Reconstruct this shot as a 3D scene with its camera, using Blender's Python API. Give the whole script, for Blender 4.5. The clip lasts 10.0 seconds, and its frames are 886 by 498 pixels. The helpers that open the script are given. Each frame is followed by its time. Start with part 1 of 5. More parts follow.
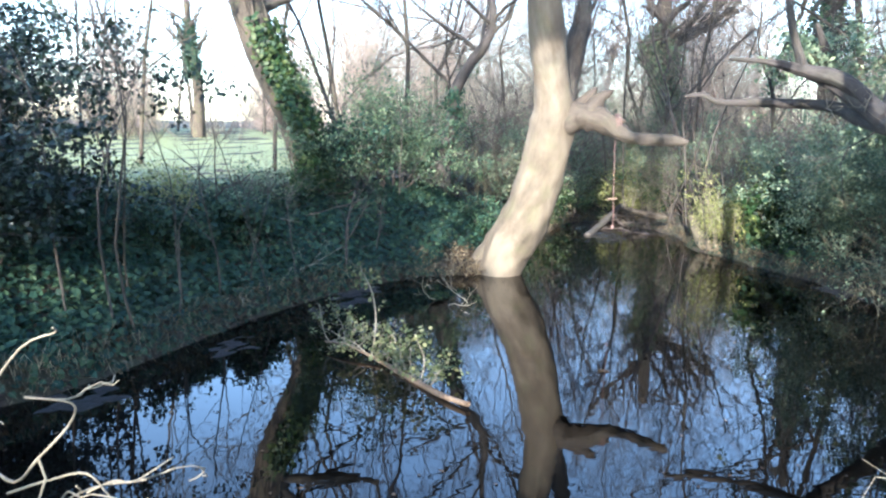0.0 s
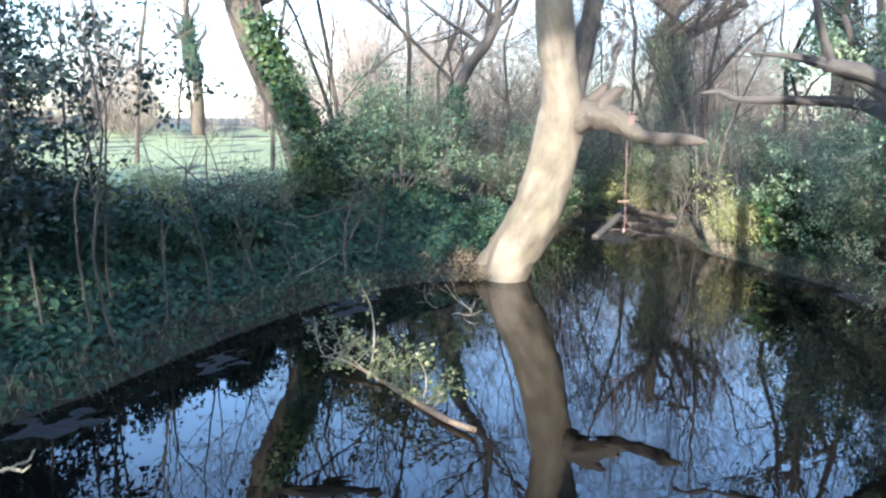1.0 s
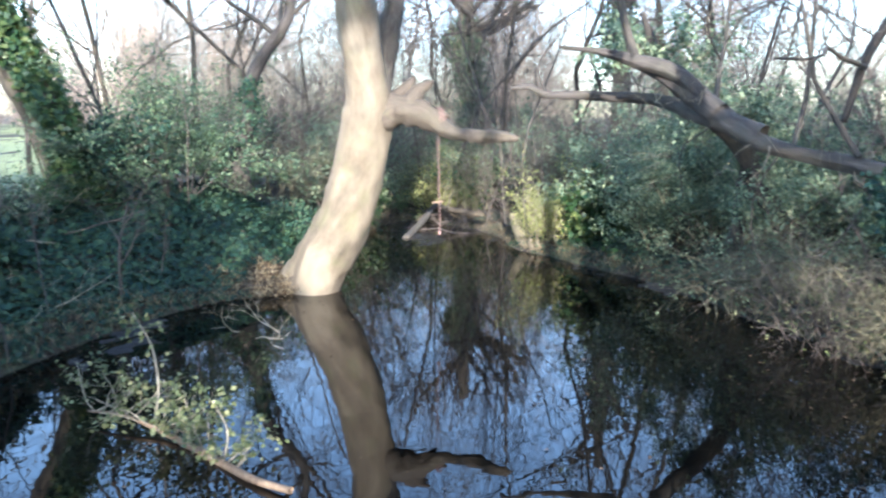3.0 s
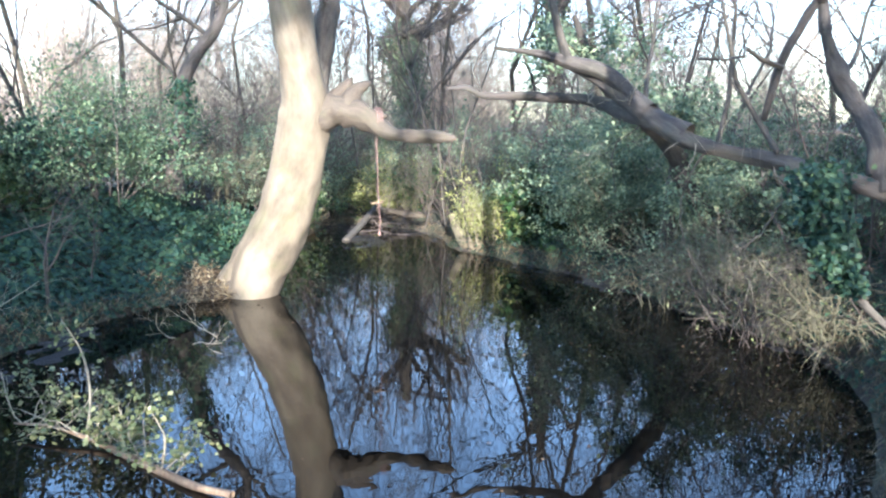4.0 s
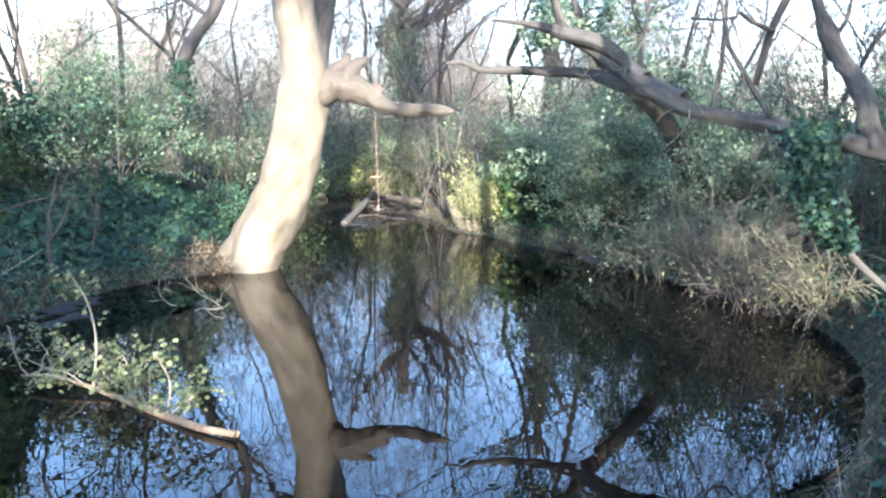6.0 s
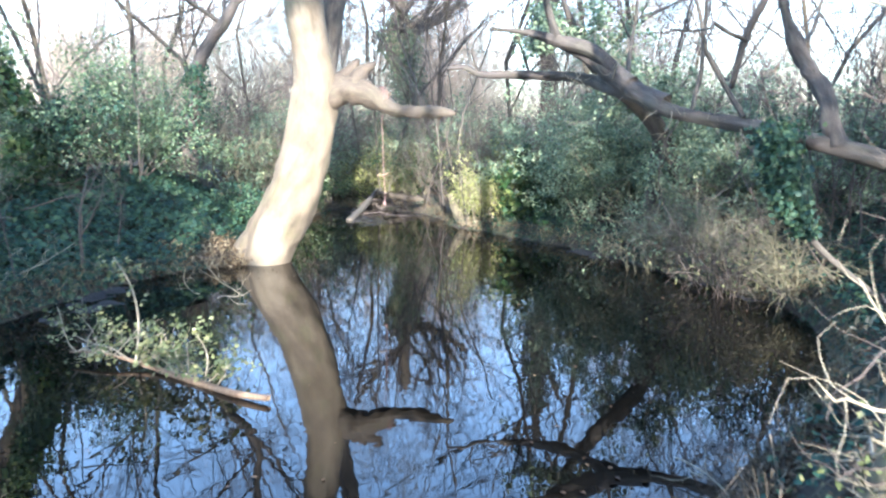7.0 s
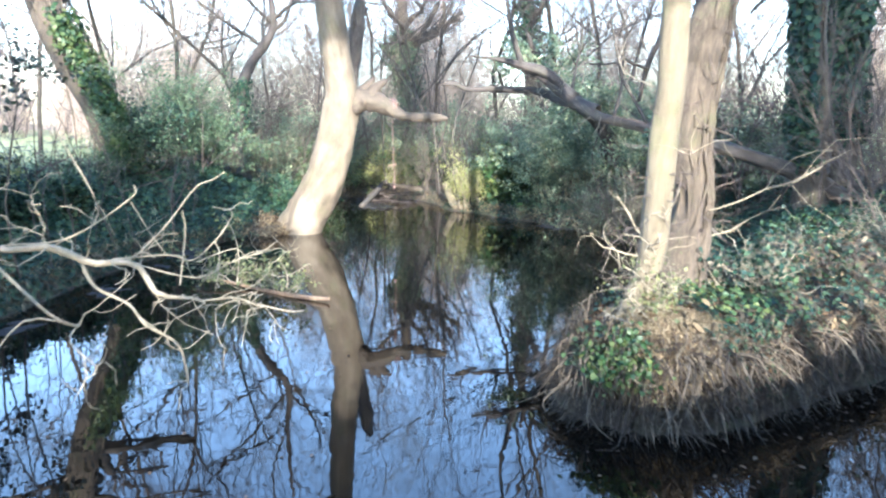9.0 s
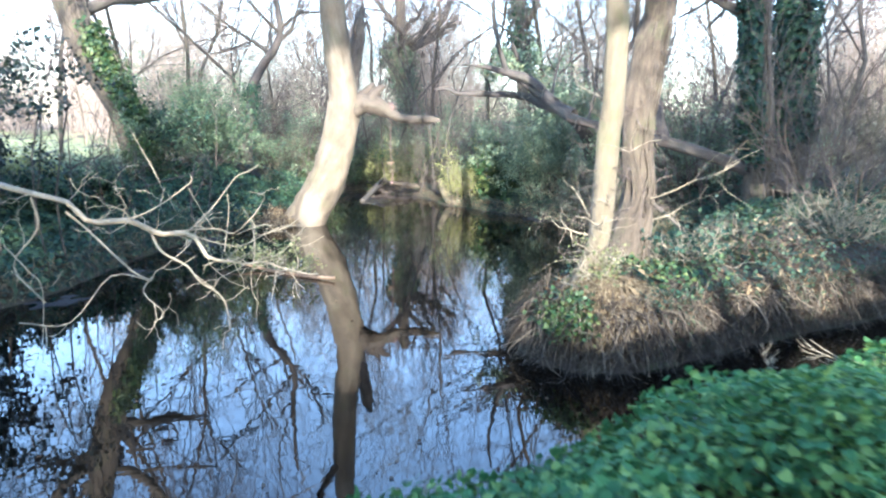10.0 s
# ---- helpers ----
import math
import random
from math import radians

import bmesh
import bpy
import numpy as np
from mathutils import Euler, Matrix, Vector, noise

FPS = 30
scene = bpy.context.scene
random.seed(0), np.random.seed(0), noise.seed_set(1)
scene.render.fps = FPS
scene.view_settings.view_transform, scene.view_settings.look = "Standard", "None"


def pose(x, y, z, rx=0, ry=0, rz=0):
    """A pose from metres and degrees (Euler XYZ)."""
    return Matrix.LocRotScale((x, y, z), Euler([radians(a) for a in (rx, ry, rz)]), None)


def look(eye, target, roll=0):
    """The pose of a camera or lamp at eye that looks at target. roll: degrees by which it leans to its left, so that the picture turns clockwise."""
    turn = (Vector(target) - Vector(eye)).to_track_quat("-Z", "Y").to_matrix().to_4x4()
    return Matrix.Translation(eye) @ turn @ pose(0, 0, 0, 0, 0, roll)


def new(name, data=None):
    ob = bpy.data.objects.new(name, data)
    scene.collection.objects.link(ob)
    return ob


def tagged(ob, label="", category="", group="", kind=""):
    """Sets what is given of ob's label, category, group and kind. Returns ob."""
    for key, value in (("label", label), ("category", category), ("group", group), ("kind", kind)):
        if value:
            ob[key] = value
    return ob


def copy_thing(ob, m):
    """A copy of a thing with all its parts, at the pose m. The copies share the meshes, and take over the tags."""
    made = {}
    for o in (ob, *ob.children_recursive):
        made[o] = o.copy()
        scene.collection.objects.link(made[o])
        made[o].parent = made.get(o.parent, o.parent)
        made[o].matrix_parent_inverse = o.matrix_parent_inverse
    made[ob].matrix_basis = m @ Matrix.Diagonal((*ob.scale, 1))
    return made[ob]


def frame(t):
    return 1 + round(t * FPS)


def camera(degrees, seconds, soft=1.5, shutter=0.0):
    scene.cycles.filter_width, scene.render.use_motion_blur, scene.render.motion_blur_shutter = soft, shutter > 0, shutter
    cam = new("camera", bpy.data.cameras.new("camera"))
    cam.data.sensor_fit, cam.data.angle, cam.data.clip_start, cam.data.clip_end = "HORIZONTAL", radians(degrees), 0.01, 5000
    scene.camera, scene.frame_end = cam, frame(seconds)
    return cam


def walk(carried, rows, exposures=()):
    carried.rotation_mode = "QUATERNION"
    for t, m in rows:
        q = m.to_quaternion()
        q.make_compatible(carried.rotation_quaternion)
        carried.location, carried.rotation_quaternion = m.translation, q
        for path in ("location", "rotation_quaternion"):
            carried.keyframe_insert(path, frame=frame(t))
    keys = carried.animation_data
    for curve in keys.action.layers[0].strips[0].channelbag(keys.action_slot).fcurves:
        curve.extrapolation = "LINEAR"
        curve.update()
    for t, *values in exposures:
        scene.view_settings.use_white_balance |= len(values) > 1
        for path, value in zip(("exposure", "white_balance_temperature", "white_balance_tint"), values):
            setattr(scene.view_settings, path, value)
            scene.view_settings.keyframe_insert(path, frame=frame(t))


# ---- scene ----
cam = camera(64.6, 10.0, 2.3, 0.55)
PATH = [
    (0, (0.04, 0.069, 2.412), (0.032, 2.037, 2.054), 0.4),
    (0.5, (0.046, 0.243, 2.444), (0.033, 2.209, 2.078), 0.3),
    (1, (0.026, 0.577, 2.438), (0.012, 2.543, 2.071), 0.3),
    (1.5, (0.022, 0.968, 2.449), (0.168, 2.928, 2.078), 0.3),
    (2, (0.005, 1.249, 2.435), (0.189, 3.205, 2.062), 0.2),
    (2.5, (0.017, 1.375, 2.43), (0.467, 3.288, 2.058), 0.3),
    (3, (0.052, 1.453, 2.413), (0.584, 3.345, 2.043), 0.4),
    (3.2, (0.055, 1.452, 2.41), (0.654, 3.325, 2.042), 0.4),
    (4.3, (0.045, 1.395, 2.372), (0.742, 3.235, 2.012), 0.2),
    (4.5, (0.043, 1.385, 2.365), (0.742, 3.224, 2.005), 0.2),
    (5, (0.029, 1.355, 2.115), (0.728, 3.194, 1.756), 0.2),
    (5.5, (0.021, 1.34, 2.039), (0.721, 3.179, 1.681), 0.2),
    (7, (-0.309, 0.672, 2.049), (0.396, 2.509, 1.693), 0.0),
    (7.5, (-0.542, 0.102, 2.044), (0.166, 1.939, 1.691), -0.0),
    (8, (-0.833, -0.674, 2.065), (-0.123, 1.161, 1.71), -0.1),
    (8.5, (-1.139, -1.525, 2.081), (-0.428, 0.31, 1.726), -0.1),
    (9, (-1.409, -2.295, 2.094), (-0.698, -0.46, 1.739), -0.1),
    (9.5, (-1.615, -2.941, 2.105), (-0.902, -1.106, 1.751), -0.2),
    (10, (-1.753, -3.53, 2.131), (-1.041, -1.696, 1.775), -0.1),
]
walk(cam, [(t, look(eye, target, roll)) for t, eye, target, roll in PATH],
     [(0.0, 3.04), (3.0, 3.11), (4.5, 3.40), (7.0, 3.56), (8.5, 3.46), (10.0, 3.42)])

# white balance of the whole shot
scene.view_settings.use_white_balance = True
scene.view_settings.white_balance_temperature, scene.view_settings.white_balance_tint = 5420, 10

# ---- daylight: low winter sun behind the first view, clear sky ----
SUN_EL, SUN_AZ = 17.0, 196.0          # degrees above the horizon; compass, 0 = +y, clockwise
world = bpy.data.worlds.new("sky")
scene.world = world
world.use_nodes = True
wn = world.node_tree.nodes
sky = wn.new("ShaderNodeTexSky")
sky.sky_type = "NISHITA"
sky.sun_disc = False
sky.sun_elevation = radians(SUN_EL)
sky.sun_rotation = radians(SUN_AZ)
sky.air_density, sky.dust_density, sky.ozone_density = 1.0, 0.7, 1.2
wn["Background"].inputs["Strength"].default_value = 0.15
world.node_tree.links.new(sky.outputs["Color"], wn["Background"].inputs["Color"])
sun_to = Vector((math.sin(radians(SUN_AZ)) * math.cos(radians(SUN_EL)), math.cos(radians(SUN_AZ)) * math.cos(radians(SUN_EL)), math.sin(radians(SUN_EL))))
sun = new("sun", bpy.data.lights.new("sun", "SUN"))
sun.data.energy, sun.data.angle, sun.data.color = 3.0, radians(0.6), (1.0, 0.90, 0.76)
sun.matrix_world = look(sun_to * 60, (0, 0, 0))


# ---- materials ----
def node_mat(name):
    m = bpy.data.materials.new(name)
    m.use_nodes = True
    nt = m.node_tree
    return m, nt, nt.nodes["Principled BSDF"], nt.nodes["Material Output"]


def mapped(nt, scale, coord="Object"):
    tc, mp = nt.nodes.new("ShaderNodeTexCoord"), nt.nodes.new("ShaderNodeMapping")
    mp.inputs["Scale"].default_value = scale
    nt.links.new(tc.outputs[coord], mp.inputs["Vector"])
    return mp.outputs["Vector"]


def noise_tex(nt, vec, scale, detail=4.0, rough=0.6, warp=0.0):
    n = nt.nodes.new("ShaderNodeTexNoise")
    n.inputs["Scale"].default_value, n.inputs["Detail"].default_value, n.inputs["Roughness"].default_value, n.inputs["Distortion"].default_value = scale, detail, rough, warp
    nt.links.new(vec, n.inputs["Vector"])
    return n.outputs["Fac"]


def ramp(nt, fac, stops):
    r = nt.nodes.new("ShaderNodeValToRGB")
    while len(r.color_ramp.elements) < len(stops):
        r.color_ramp.elements.new(0.5)
    for e, (p, c) in zip(r.color_ramp.elements, stops):
        e.position, e.color = p, (*c, 1)
    nt.links.new(fac, r.inputs["Fac"])
    return r.outputs["Color"]


def blend(nt, fac, a, b, how="MIX"):
    m = nt.nodes.new("ShaderNodeMix")
    m.data_type, m.blend_type = "RGBA", how
    for sock, val in ((m.inputs["Factor"], fac), (m.inputs["A"], a), (m.inputs["B"], b)):
        if isinstance(val, (int, float)):
            sock.default_value = val
        elif isinstance(val, tuple):
            sock.default_value = (*val, 1)
        else:
            nt.links.new(val, sock)
    return m.outputs["Result"]


def bump(nt, bsdf, fac, strength, dist):
    b = nt.nodes.new("ShaderNodeBump")
    b.inputs["Strength"].default_value, b.inputs["Distance"].default_value = strength, dist
    nt.links.new(fac, b.inputs["Height"])
    nt.links.new(b.outputs["Normal"], bsdf.inputs["Normal"])


BARKS = set()


def along(nt, scale):
    at, mp = nt.nodes.new("ShaderNodeAttribute"), nt.nodes.new("ShaderNodeMapping")
    at.attribute_name = "along"
    mp.inputs["Scale"].default_value = scale
    nt.links.new(at.outputs["Vector"], mp.inputs["Vector"])
    return mp.outputs["Vector"]


def bark(name, dark, mid, pale, grain=9.0, moss=0.0, rough=0.9, depth=0.015, soft=0.0):
    m, nt, bs, _ = node_mat(name)
    BARKS.add(name)
    fine = noise_tex(nt, along(nt, (1, 1, 0.16)), grain * 4, 7, 0.75, 0.6)
    patch = noise_tex(nt, along(nt, (1, 1, 0.55)), grain * 0.45, 6, 0.7)
    col = ramp(nt, fine, [(0.28, dark), (0.5, mid), (0.72, pale)])
    if soft:                                    # smooth bark: broad stains rather than grain
        broad = noise_tex(nt, along(nt, (1, 1, 0.4)), 2.2, 6, 0.62, 0.3)
        col = blend(nt, soft, col, ramp(nt, broad, [(0.33, dark), (0.48, mid), (0.6, pale)]))
    col = blend(nt, ramp(nt, patch, [(0.35, (0, 0, 0)), (0.7, (1, 1, 1))]), col, blend(nt, 0.6, col, pale))
    if moss:
        mossy = ramp(nt, noise_tex(nt, along(nt, (1, 1, 0.7)), 3.0, 5, 0.7), [(0.5, (0, 0, 0)), (0.68, (moss, moss, moss))])
        col = blend(nt, mossy, col, (0.075, 0.096, 0.026))
    nt.links.new(col, bs.inputs["Base Color"])
    bs.inputs["Roughness"].default_value = rough
    bump(nt, bs, fine, 0.7, depth)
    return m


def leafy(name, a, b, c, rough=0.45, through_light=0.25, spec=0.4):
    m, nt, bs, out = node_mat(name)
    geo = nt.nodes.new("ShaderNodeNewGeometry")
    col = ramp(nt, geo.outputs["Random Per Island"], [(0.0, a), (0.55, b), (0.93, c)])
    patch = noise_tex(nt, mapped(nt, (1, 1, 1)), 1.3, 4, 0.6)
    col = blend(nt, 0.55, col, ramp(nt, patch, [(0.3, (0.45, 0.5, 0.5)), (0.7, (1.25, 1.2, 1.0))]), "MULTIPLY")
    nt.links.new(col, bs.inputs["Base Color"])
    bs.inputs["Roughness"].default_value = rough
    bs.inputs["Specular IOR Level"].default_value = spec
    tr, mx = nt.nodes.new("ShaderNodeBsdfTranslucent"), nt.nodes.new("ShaderNodeMixShader")
    nt.links.new(col, tr.inputs["Color"])
    mx.inputs["Fac"].default_value = through_light
    nt.links.new(bs.outputs["BSDF"], mx.inputs[1])
    nt.links.new(tr.outputs["BSDF"], mx.inputs[2])
    nt.links.new(mx.outputs["Shader"], out.inputs["Surface"])
    return m


def plain(name, a, b, scale=20.0, rough=0.85, stretch=(1, 1, 1), relief=0.004):
    m, nt, bs, _ = node_mat(name)
    f = noise_tex(nt, mapped(nt, stretch), scale, 5, 0.65)
    nt.links.new(ramp(nt, f, [(0.3, a), (0.7, b)]), bs.inputs["Base Color"])
    bs.inputs["Roughness"].default_value = rough
    bump(nt, bs, f, 0.6, relief)
    return m


def ground_mat():
    m, nt, bs, _ = node_mat("soil_and_litter")
    v = mapped(nt, (1, 1, 1))
    fine, patch, big = noise_tex(nt, v, 22, 8, 0.75), noise_tex(nt, v, 2.2, 5, 0.6), noise_tex(nt, v, 0.35, 4, 0.6)
    soil = ramp(nt, fine, [(0.3, (0.0089, 0.0067, 0.0044)), (0.5, (0.0266, 0.0192, 0.0126)), (0.68, (0.0592, 0.0422, 0.0274))])
    green = ramp(nt, fine, [(0.3, (0.0111, 0.0207, 0.0074)), (0.7, (0.0555, 0.074, 0.0259))])
    col = blend(nt, ramp(nt, patch, [(0.45, (0, 0, 0)), (0.62, (0.8, 0.8, 0.8))]), soil, green)
    col = blend(nt, ramp(nt, big, [(0.4, (0, 0, 0)), (0.7, (0.5, 0.5, 0.5))]), col, (0.0518, 0.037, 0.0237))
    nt.links.new(col, bs.inputs["Base Color"])
    bs.inputs["Roughness"].default_value = 0.95
    bump(nt, bs, fine, 0.9, 0.03)
    return m


def lawn_mat():
    m, nt, bs, _ = node_mat("mown_grass")
    v = mapped(nt, (1, 1, 1))
    fine, patch = noise_tex(nt, v, 9, 8, 0.8), noise_tex(nt, v, 0.25, 4, 0.6)
    col = ramp(nt, fine, [(0.3, (0.1036, 0.1147, 0.0333)), (0.7, (0.2516, 0.2627, 0.0962))])
    col = blend(nt, ramp(nt, patch, [(0.4, (0, 0, 0)), (0.65, (0.6, 0.6, 0.6))]), col, (0.222, 0.2368, 0.1036))
    nt.links.new(col, bs.inputs["Base Color"])
    bs.inputs["Roughness"].default_value = 0.8
    bump(nt, bs, fine, 0.8, 0.03)
    return m


def water_mat():
    m, nt, bs, _ = node_mat("still_water")
    v = mapped(nt, (1, 1, 1))
    murk = noise_tex(nt, v, 0.6, 3, 0.5)
    nt.links.new(ramp(nt, murk, [(0.3, (0.0012, 0.0012, 0.0011)), (0.7, (0.0036, 0.0032, 0.0026))]), bs.inputs["Base Color"])
    film = noise_tex(nt, mapped(nt, (1.0, 1.6, 1)), 1.1, 6, 0.65, 0.4)
    nt.links.new(ramp(nt, film, [(0.45, (0.0, 0.0, 0.0)), (0.75, (0.025, 0.025, 0.025))]), bs.inputs["Roughness"])
    bs.inputs["IOR"].default_value = 1.45
    ripple = noise_tex(nt, mapped(nt, (1.0, 1.4, 1)), 3.2, 2, 0.5, 0.2)
    bump(nt, bs, ripple, 0.10, 0.010)
    return m


MAT = {
    "pale_bark": bark("pale_smooth_bark", (0.0346, 0.024, 0.0149), (0.1012, 0.0757, 0.048), (0.1705, 0.1374, 0.0948), 5.0, 0.25, 0.88, 0.01, 0.78),
    "limb_bark": bark("torn_limb_bark", (0.0184, 0.0124, 0.0082), (0.0482, 0.0344, 0.0234), (0.0963, 0.0757, 0.0528), 6.0, 0.15, 0.9, 0.025, 0.3),
    "near_bark": bark("yellowish_bark", (0.0346, 0.0252, 0.0151), (0.0944, 0.0742, 0.044), (0.1573, 0.1289, 0.0818), 8.0, 0.5, 0.92, 0.02, 0.55),
    "rough_bark": bark("rough_brown_bark", (0.0145, 0.011, 0.0078), (0.050, 0.038, 0.0258), (0.108, 0.083, 0.056), 10.0, 0.3, 0.95, 0.03),
    "dark_bark": bark("weathered_dark_bark", (0.0104, 0.0085, 0.007), (0.033, 0.026, 0.0212), (0.0807, 0.066, 0.0543), 8.0, 0.15, 0.9, 0.02),
    "grey_bark": bark("grey_brown_bark", (0.0148, 0.0118, 0.0089), (0.04, 0.0318, 0.0237), (0.0925, 0.0755, 0.0577), 9.0, 0.2),
    "twig": plain("brown_twigs", (0.037, 0.0274, 0.0215), (0.0999, 0.074, 0.0577), 14),
    # lighter copy of the twig wood; sunlight and distance haze are in its colour
    "hazed_twig": plain("bare_wood_paled_by_haze", (0.20, 0.145, 0.108), (0.38, 0.295, 0.23), 3),
    "pale_twig": plain("pale_dead_twigs", (0.1421, 0.1154, 0.077), (0.2723, 0.2309, 0.1598), 18),
    "olive_twig": plain("olive_twigs", (0.0629, 0.0533, 0.0296), (0.1554, 0.1369, 0.0777), 14),
    "cut_wood": plain("bare_splintered_wood", (0.0888, 0.0533, 0.0326), (0.2131, 0.148, 0.0888), 30, 0.85, (1, 1, 0.2)),
    "ivy": leafy("dark_ivy_leaves", (0.0094, 0.0266, 0.0207), (0.0223, 0.0523, 0.0336), (0.055, 0.086, 0.043), 0.55, 0.15, 0.22),
    "ivy_light": leafy("green_ivy_leaves", (0.0126, 0.0346, 0.0126), (0.0314, 0.066, 0.0201), (0.0821, 0.1036, 0.0314), 0.5, 0.22, 0.35),
    "near_green": leafy("fresh_green_leaves", (0.0296, 0.0999, 0.0407), (0.0629, 0.1591, 0.0533), (0.1628, 0.2516, 0.0703), 0.55, 0.3, 0.2),
    "privet": leafy("grey_green_shrub_leaves", (0.0666, 0.1018, 0.0721), (0.1526, 0.2016, 0.1276), (0.2868, 0.3237, 0.1989), 0.62, 0.25, 0.2),
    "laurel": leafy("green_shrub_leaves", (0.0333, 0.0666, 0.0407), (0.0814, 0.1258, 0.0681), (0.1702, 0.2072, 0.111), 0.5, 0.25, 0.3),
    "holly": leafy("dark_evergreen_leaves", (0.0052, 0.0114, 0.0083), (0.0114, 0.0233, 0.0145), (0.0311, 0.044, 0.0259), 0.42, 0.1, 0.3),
    "yellow_leaf": leafy("yellow_green_leaves", (0.1554, 0.1702, 0.0481), (0.259, 0.2664, 0.0851), (0.37, 0.3478, 0.148), 0.5, 0.35),
    "olive_leaf": leafy("pale_olive_leaves", (0.0518, 0.0666, 0.0259), (0.111, 0.1258, 0.0481), (0.222, 0.2146, 0.1036), 0.5, 0.3),
    "dry": leafy("dry_bleached_stems", (0.0903, 0.0625, 0.0347), (0.188, 0.1391, 0.0829), (0.3056, 0.2501, 0.1665), 0.9, 0.2, 0.2),
    "rootlet": leafy("grey_brown_rootlets", (0.0244, 0.0189, 0.0156), (0.0644, 0.051, 0.0399), (0.161, 0.1287, 0.0943), 0.9, 0.05, 0.2),
    "litter": leafy("dead_brown_leaves", (0.0222, 0.0142, 0.0089), (0.0577, 0.0355, 0.02), (0.1154, 0.0755, 0.0444), 0.8, 0.1, 0.2),
    "ground": ground_mat(),
    "lawn": lawn_mat(),
    "water": water_mat(),
    # wet mud, coloured near black to carry the banks' dark reflection too
    "mud": plain("mud_and_dark_reflection", (0.0016, 0.0013, 0.0013), (0.008, 0.0062, 0.005), 14, 0.9, (1, 1, 1), 0.05),
    "wet_mud": plain("grey_wet_mud", (0.0074, 0.0074, 0.0089), (0.0259, 0.0252, 0.0266), 8, 0.2, (1, 1, 1), 0.012),
    "rope": plain("faded_red_rope", (0.1184, 0.0629, 0.0518), (0.222, 0.1332, 0.111), 60),
}


# ---- mesh building ----
class Soup:
    """Gathers tubes and leaves into one mesh."""

    def __init__(self):
        self.v, self.q, self.t, self.w, self.n = [], [], [], [], 0

    def add(self, v, q=None, t=None, along=None):
        self.w.append(np.asarray(v if along is None else along, float))
        if q is not None and len(q):
            self.q.append(np.asarray(q, np.int64) + self.n)
        if t is not None and len(t):
            self.t.append(np.asarray(t, np.int64) + self.n)
        self.v.append(np.asarray(v, float))
        self.n += len(v)

    def tube(self, p, r, sides=6, lump=0.0, rng=None, flat_end=False, flute=0.0):
        p, r = np.asarray(p, float), np.asarray(r, float)
        k = len(p)
        d = np.gradient(p, axis=0)
        d /= np.linalg.norm(d, axis=1)[:, None] + 1e-9
        ref = np.array([0.31, 0.93, 0.2]) if abs(d[0][2]) > 0.8 else np.array([0.0, 0.0, 1.0])
        u = np.cross(d, ref)
        u /= np.linalg.norm(u, axis=1)[:, None] + 1e-9
        w = np.cross(d, u)
        a = np.arange(sides) * 2 * math.pi / sides
        rr = np.repeat(r[:, None], sides, 1)
        if lump and rng is not None:
            low = rng.normal(0, 1, (k // 4 + 3, max(3, sides // 3)))
            ii = np.linspace(0, low.shape[0] - 1.001, k)
            jj = np.arange(sides) / sides * low.shape[1]
            i0, j0 = ii.astype(int), jj.astype(int)
            fi, fj = (ii - i0)[:, None], (jj - j0)[None]
            fi, fj = fi * fi * (3 - 2 * fi), fj * fj * (3 - 2 * fj)
            g = lambda i, j: low[np.ix_(i, j % low.shape[1])]
            f = (g(i0, j0) * (1 - fi) + g(i0 + 1, j0) * fi) * (1 - fj) + (g(i0, j0 + 1) * (1 - fi) + g(i0 + 1, j0 + 1) * fi) * fj
            rr = rr * (1 + lump * f)
        run = np.concatenate([[0], np.cumsum(np.linalg.norm(np.diff(p, axis=0), axis=1))])
        if flute:                               # ridges along the wood, fine knobs across it
            s = run[:, None]
            rr = rr * (1 + flute * np.sin(5 * a + 1.1 * np.sin(1.3 * s)) + 0.6 * flute * np.sin(9 * a - 0.9 * s + 1.0) + 0.5 * flute * np.sin(13 * a + 2.1 * s) * np.sin(3.7 * s + 2 * a))
        v = p[:, None] + rr[..., None] * (np.cos(a)[None, :, None] * u[:, None] + np.sin(a)[None, :, None] * w[:, None])
        v = v.reshape(-1, 3)
        i = np.arange(k - 1)[:, None] * sides
        j = np.arange(sides)[None]
        q = np.stack([i + j, i + (j + 1) % sides, i + sides + (j + 1) % sides, i + sides + j], -1).reshape(-1, 4)
        skin = np.stack([rr * np.cos(a), rr * np.sin(a), np.repeat(run[:, None], sides, 1)], -1).reshape(-1, 3)
        skin = np.vstack([skin, [[0, 0, run[-1]]]])
        n = len(v)
        tip = p[-1] + d[-1] * (r[-1] * (0.05 if flat_end else 0.6))
        v = np.vstack([v, tip[None]])
        e = (k - 1) * sides
        t = np.stack([e + np.arange(sides), e + (np.arange(sides) + 1) % sides, np.full(sides, n)], -1)
        self.add(v, q, t, skin)

    def cones(self, a, b, r):
        """Many straight tapering twigs at once."""
        a, b, r = np.asarray(a, float), np.asarray(b, float), np.asarray(r, float)
        k = len(a)
        d = b - a
        d /= np.linalg.norm(d, axis=1)[:, None] + 1e-9
        u = np.cross(d, np.array([0.37, 0.61, 0.7]))
        u /= np.linalg.norm(u, axis=1)[:, None] + 1e-9
        w = np.cross(d, u)
        v = np.stack([a + r[:, None] * (math.cos(t) * u + math.sin(t) * w) for t in (0, 2.094, 4.189)] + [b], 1).reshape(-1, 3)
        self.add(v, None, (np.arange(k)[:, None, None] * 4 + np.array([[0, 1, 3], [1, 2, 3], [2, 0, 3]])[None]).reshape(-1, 3))

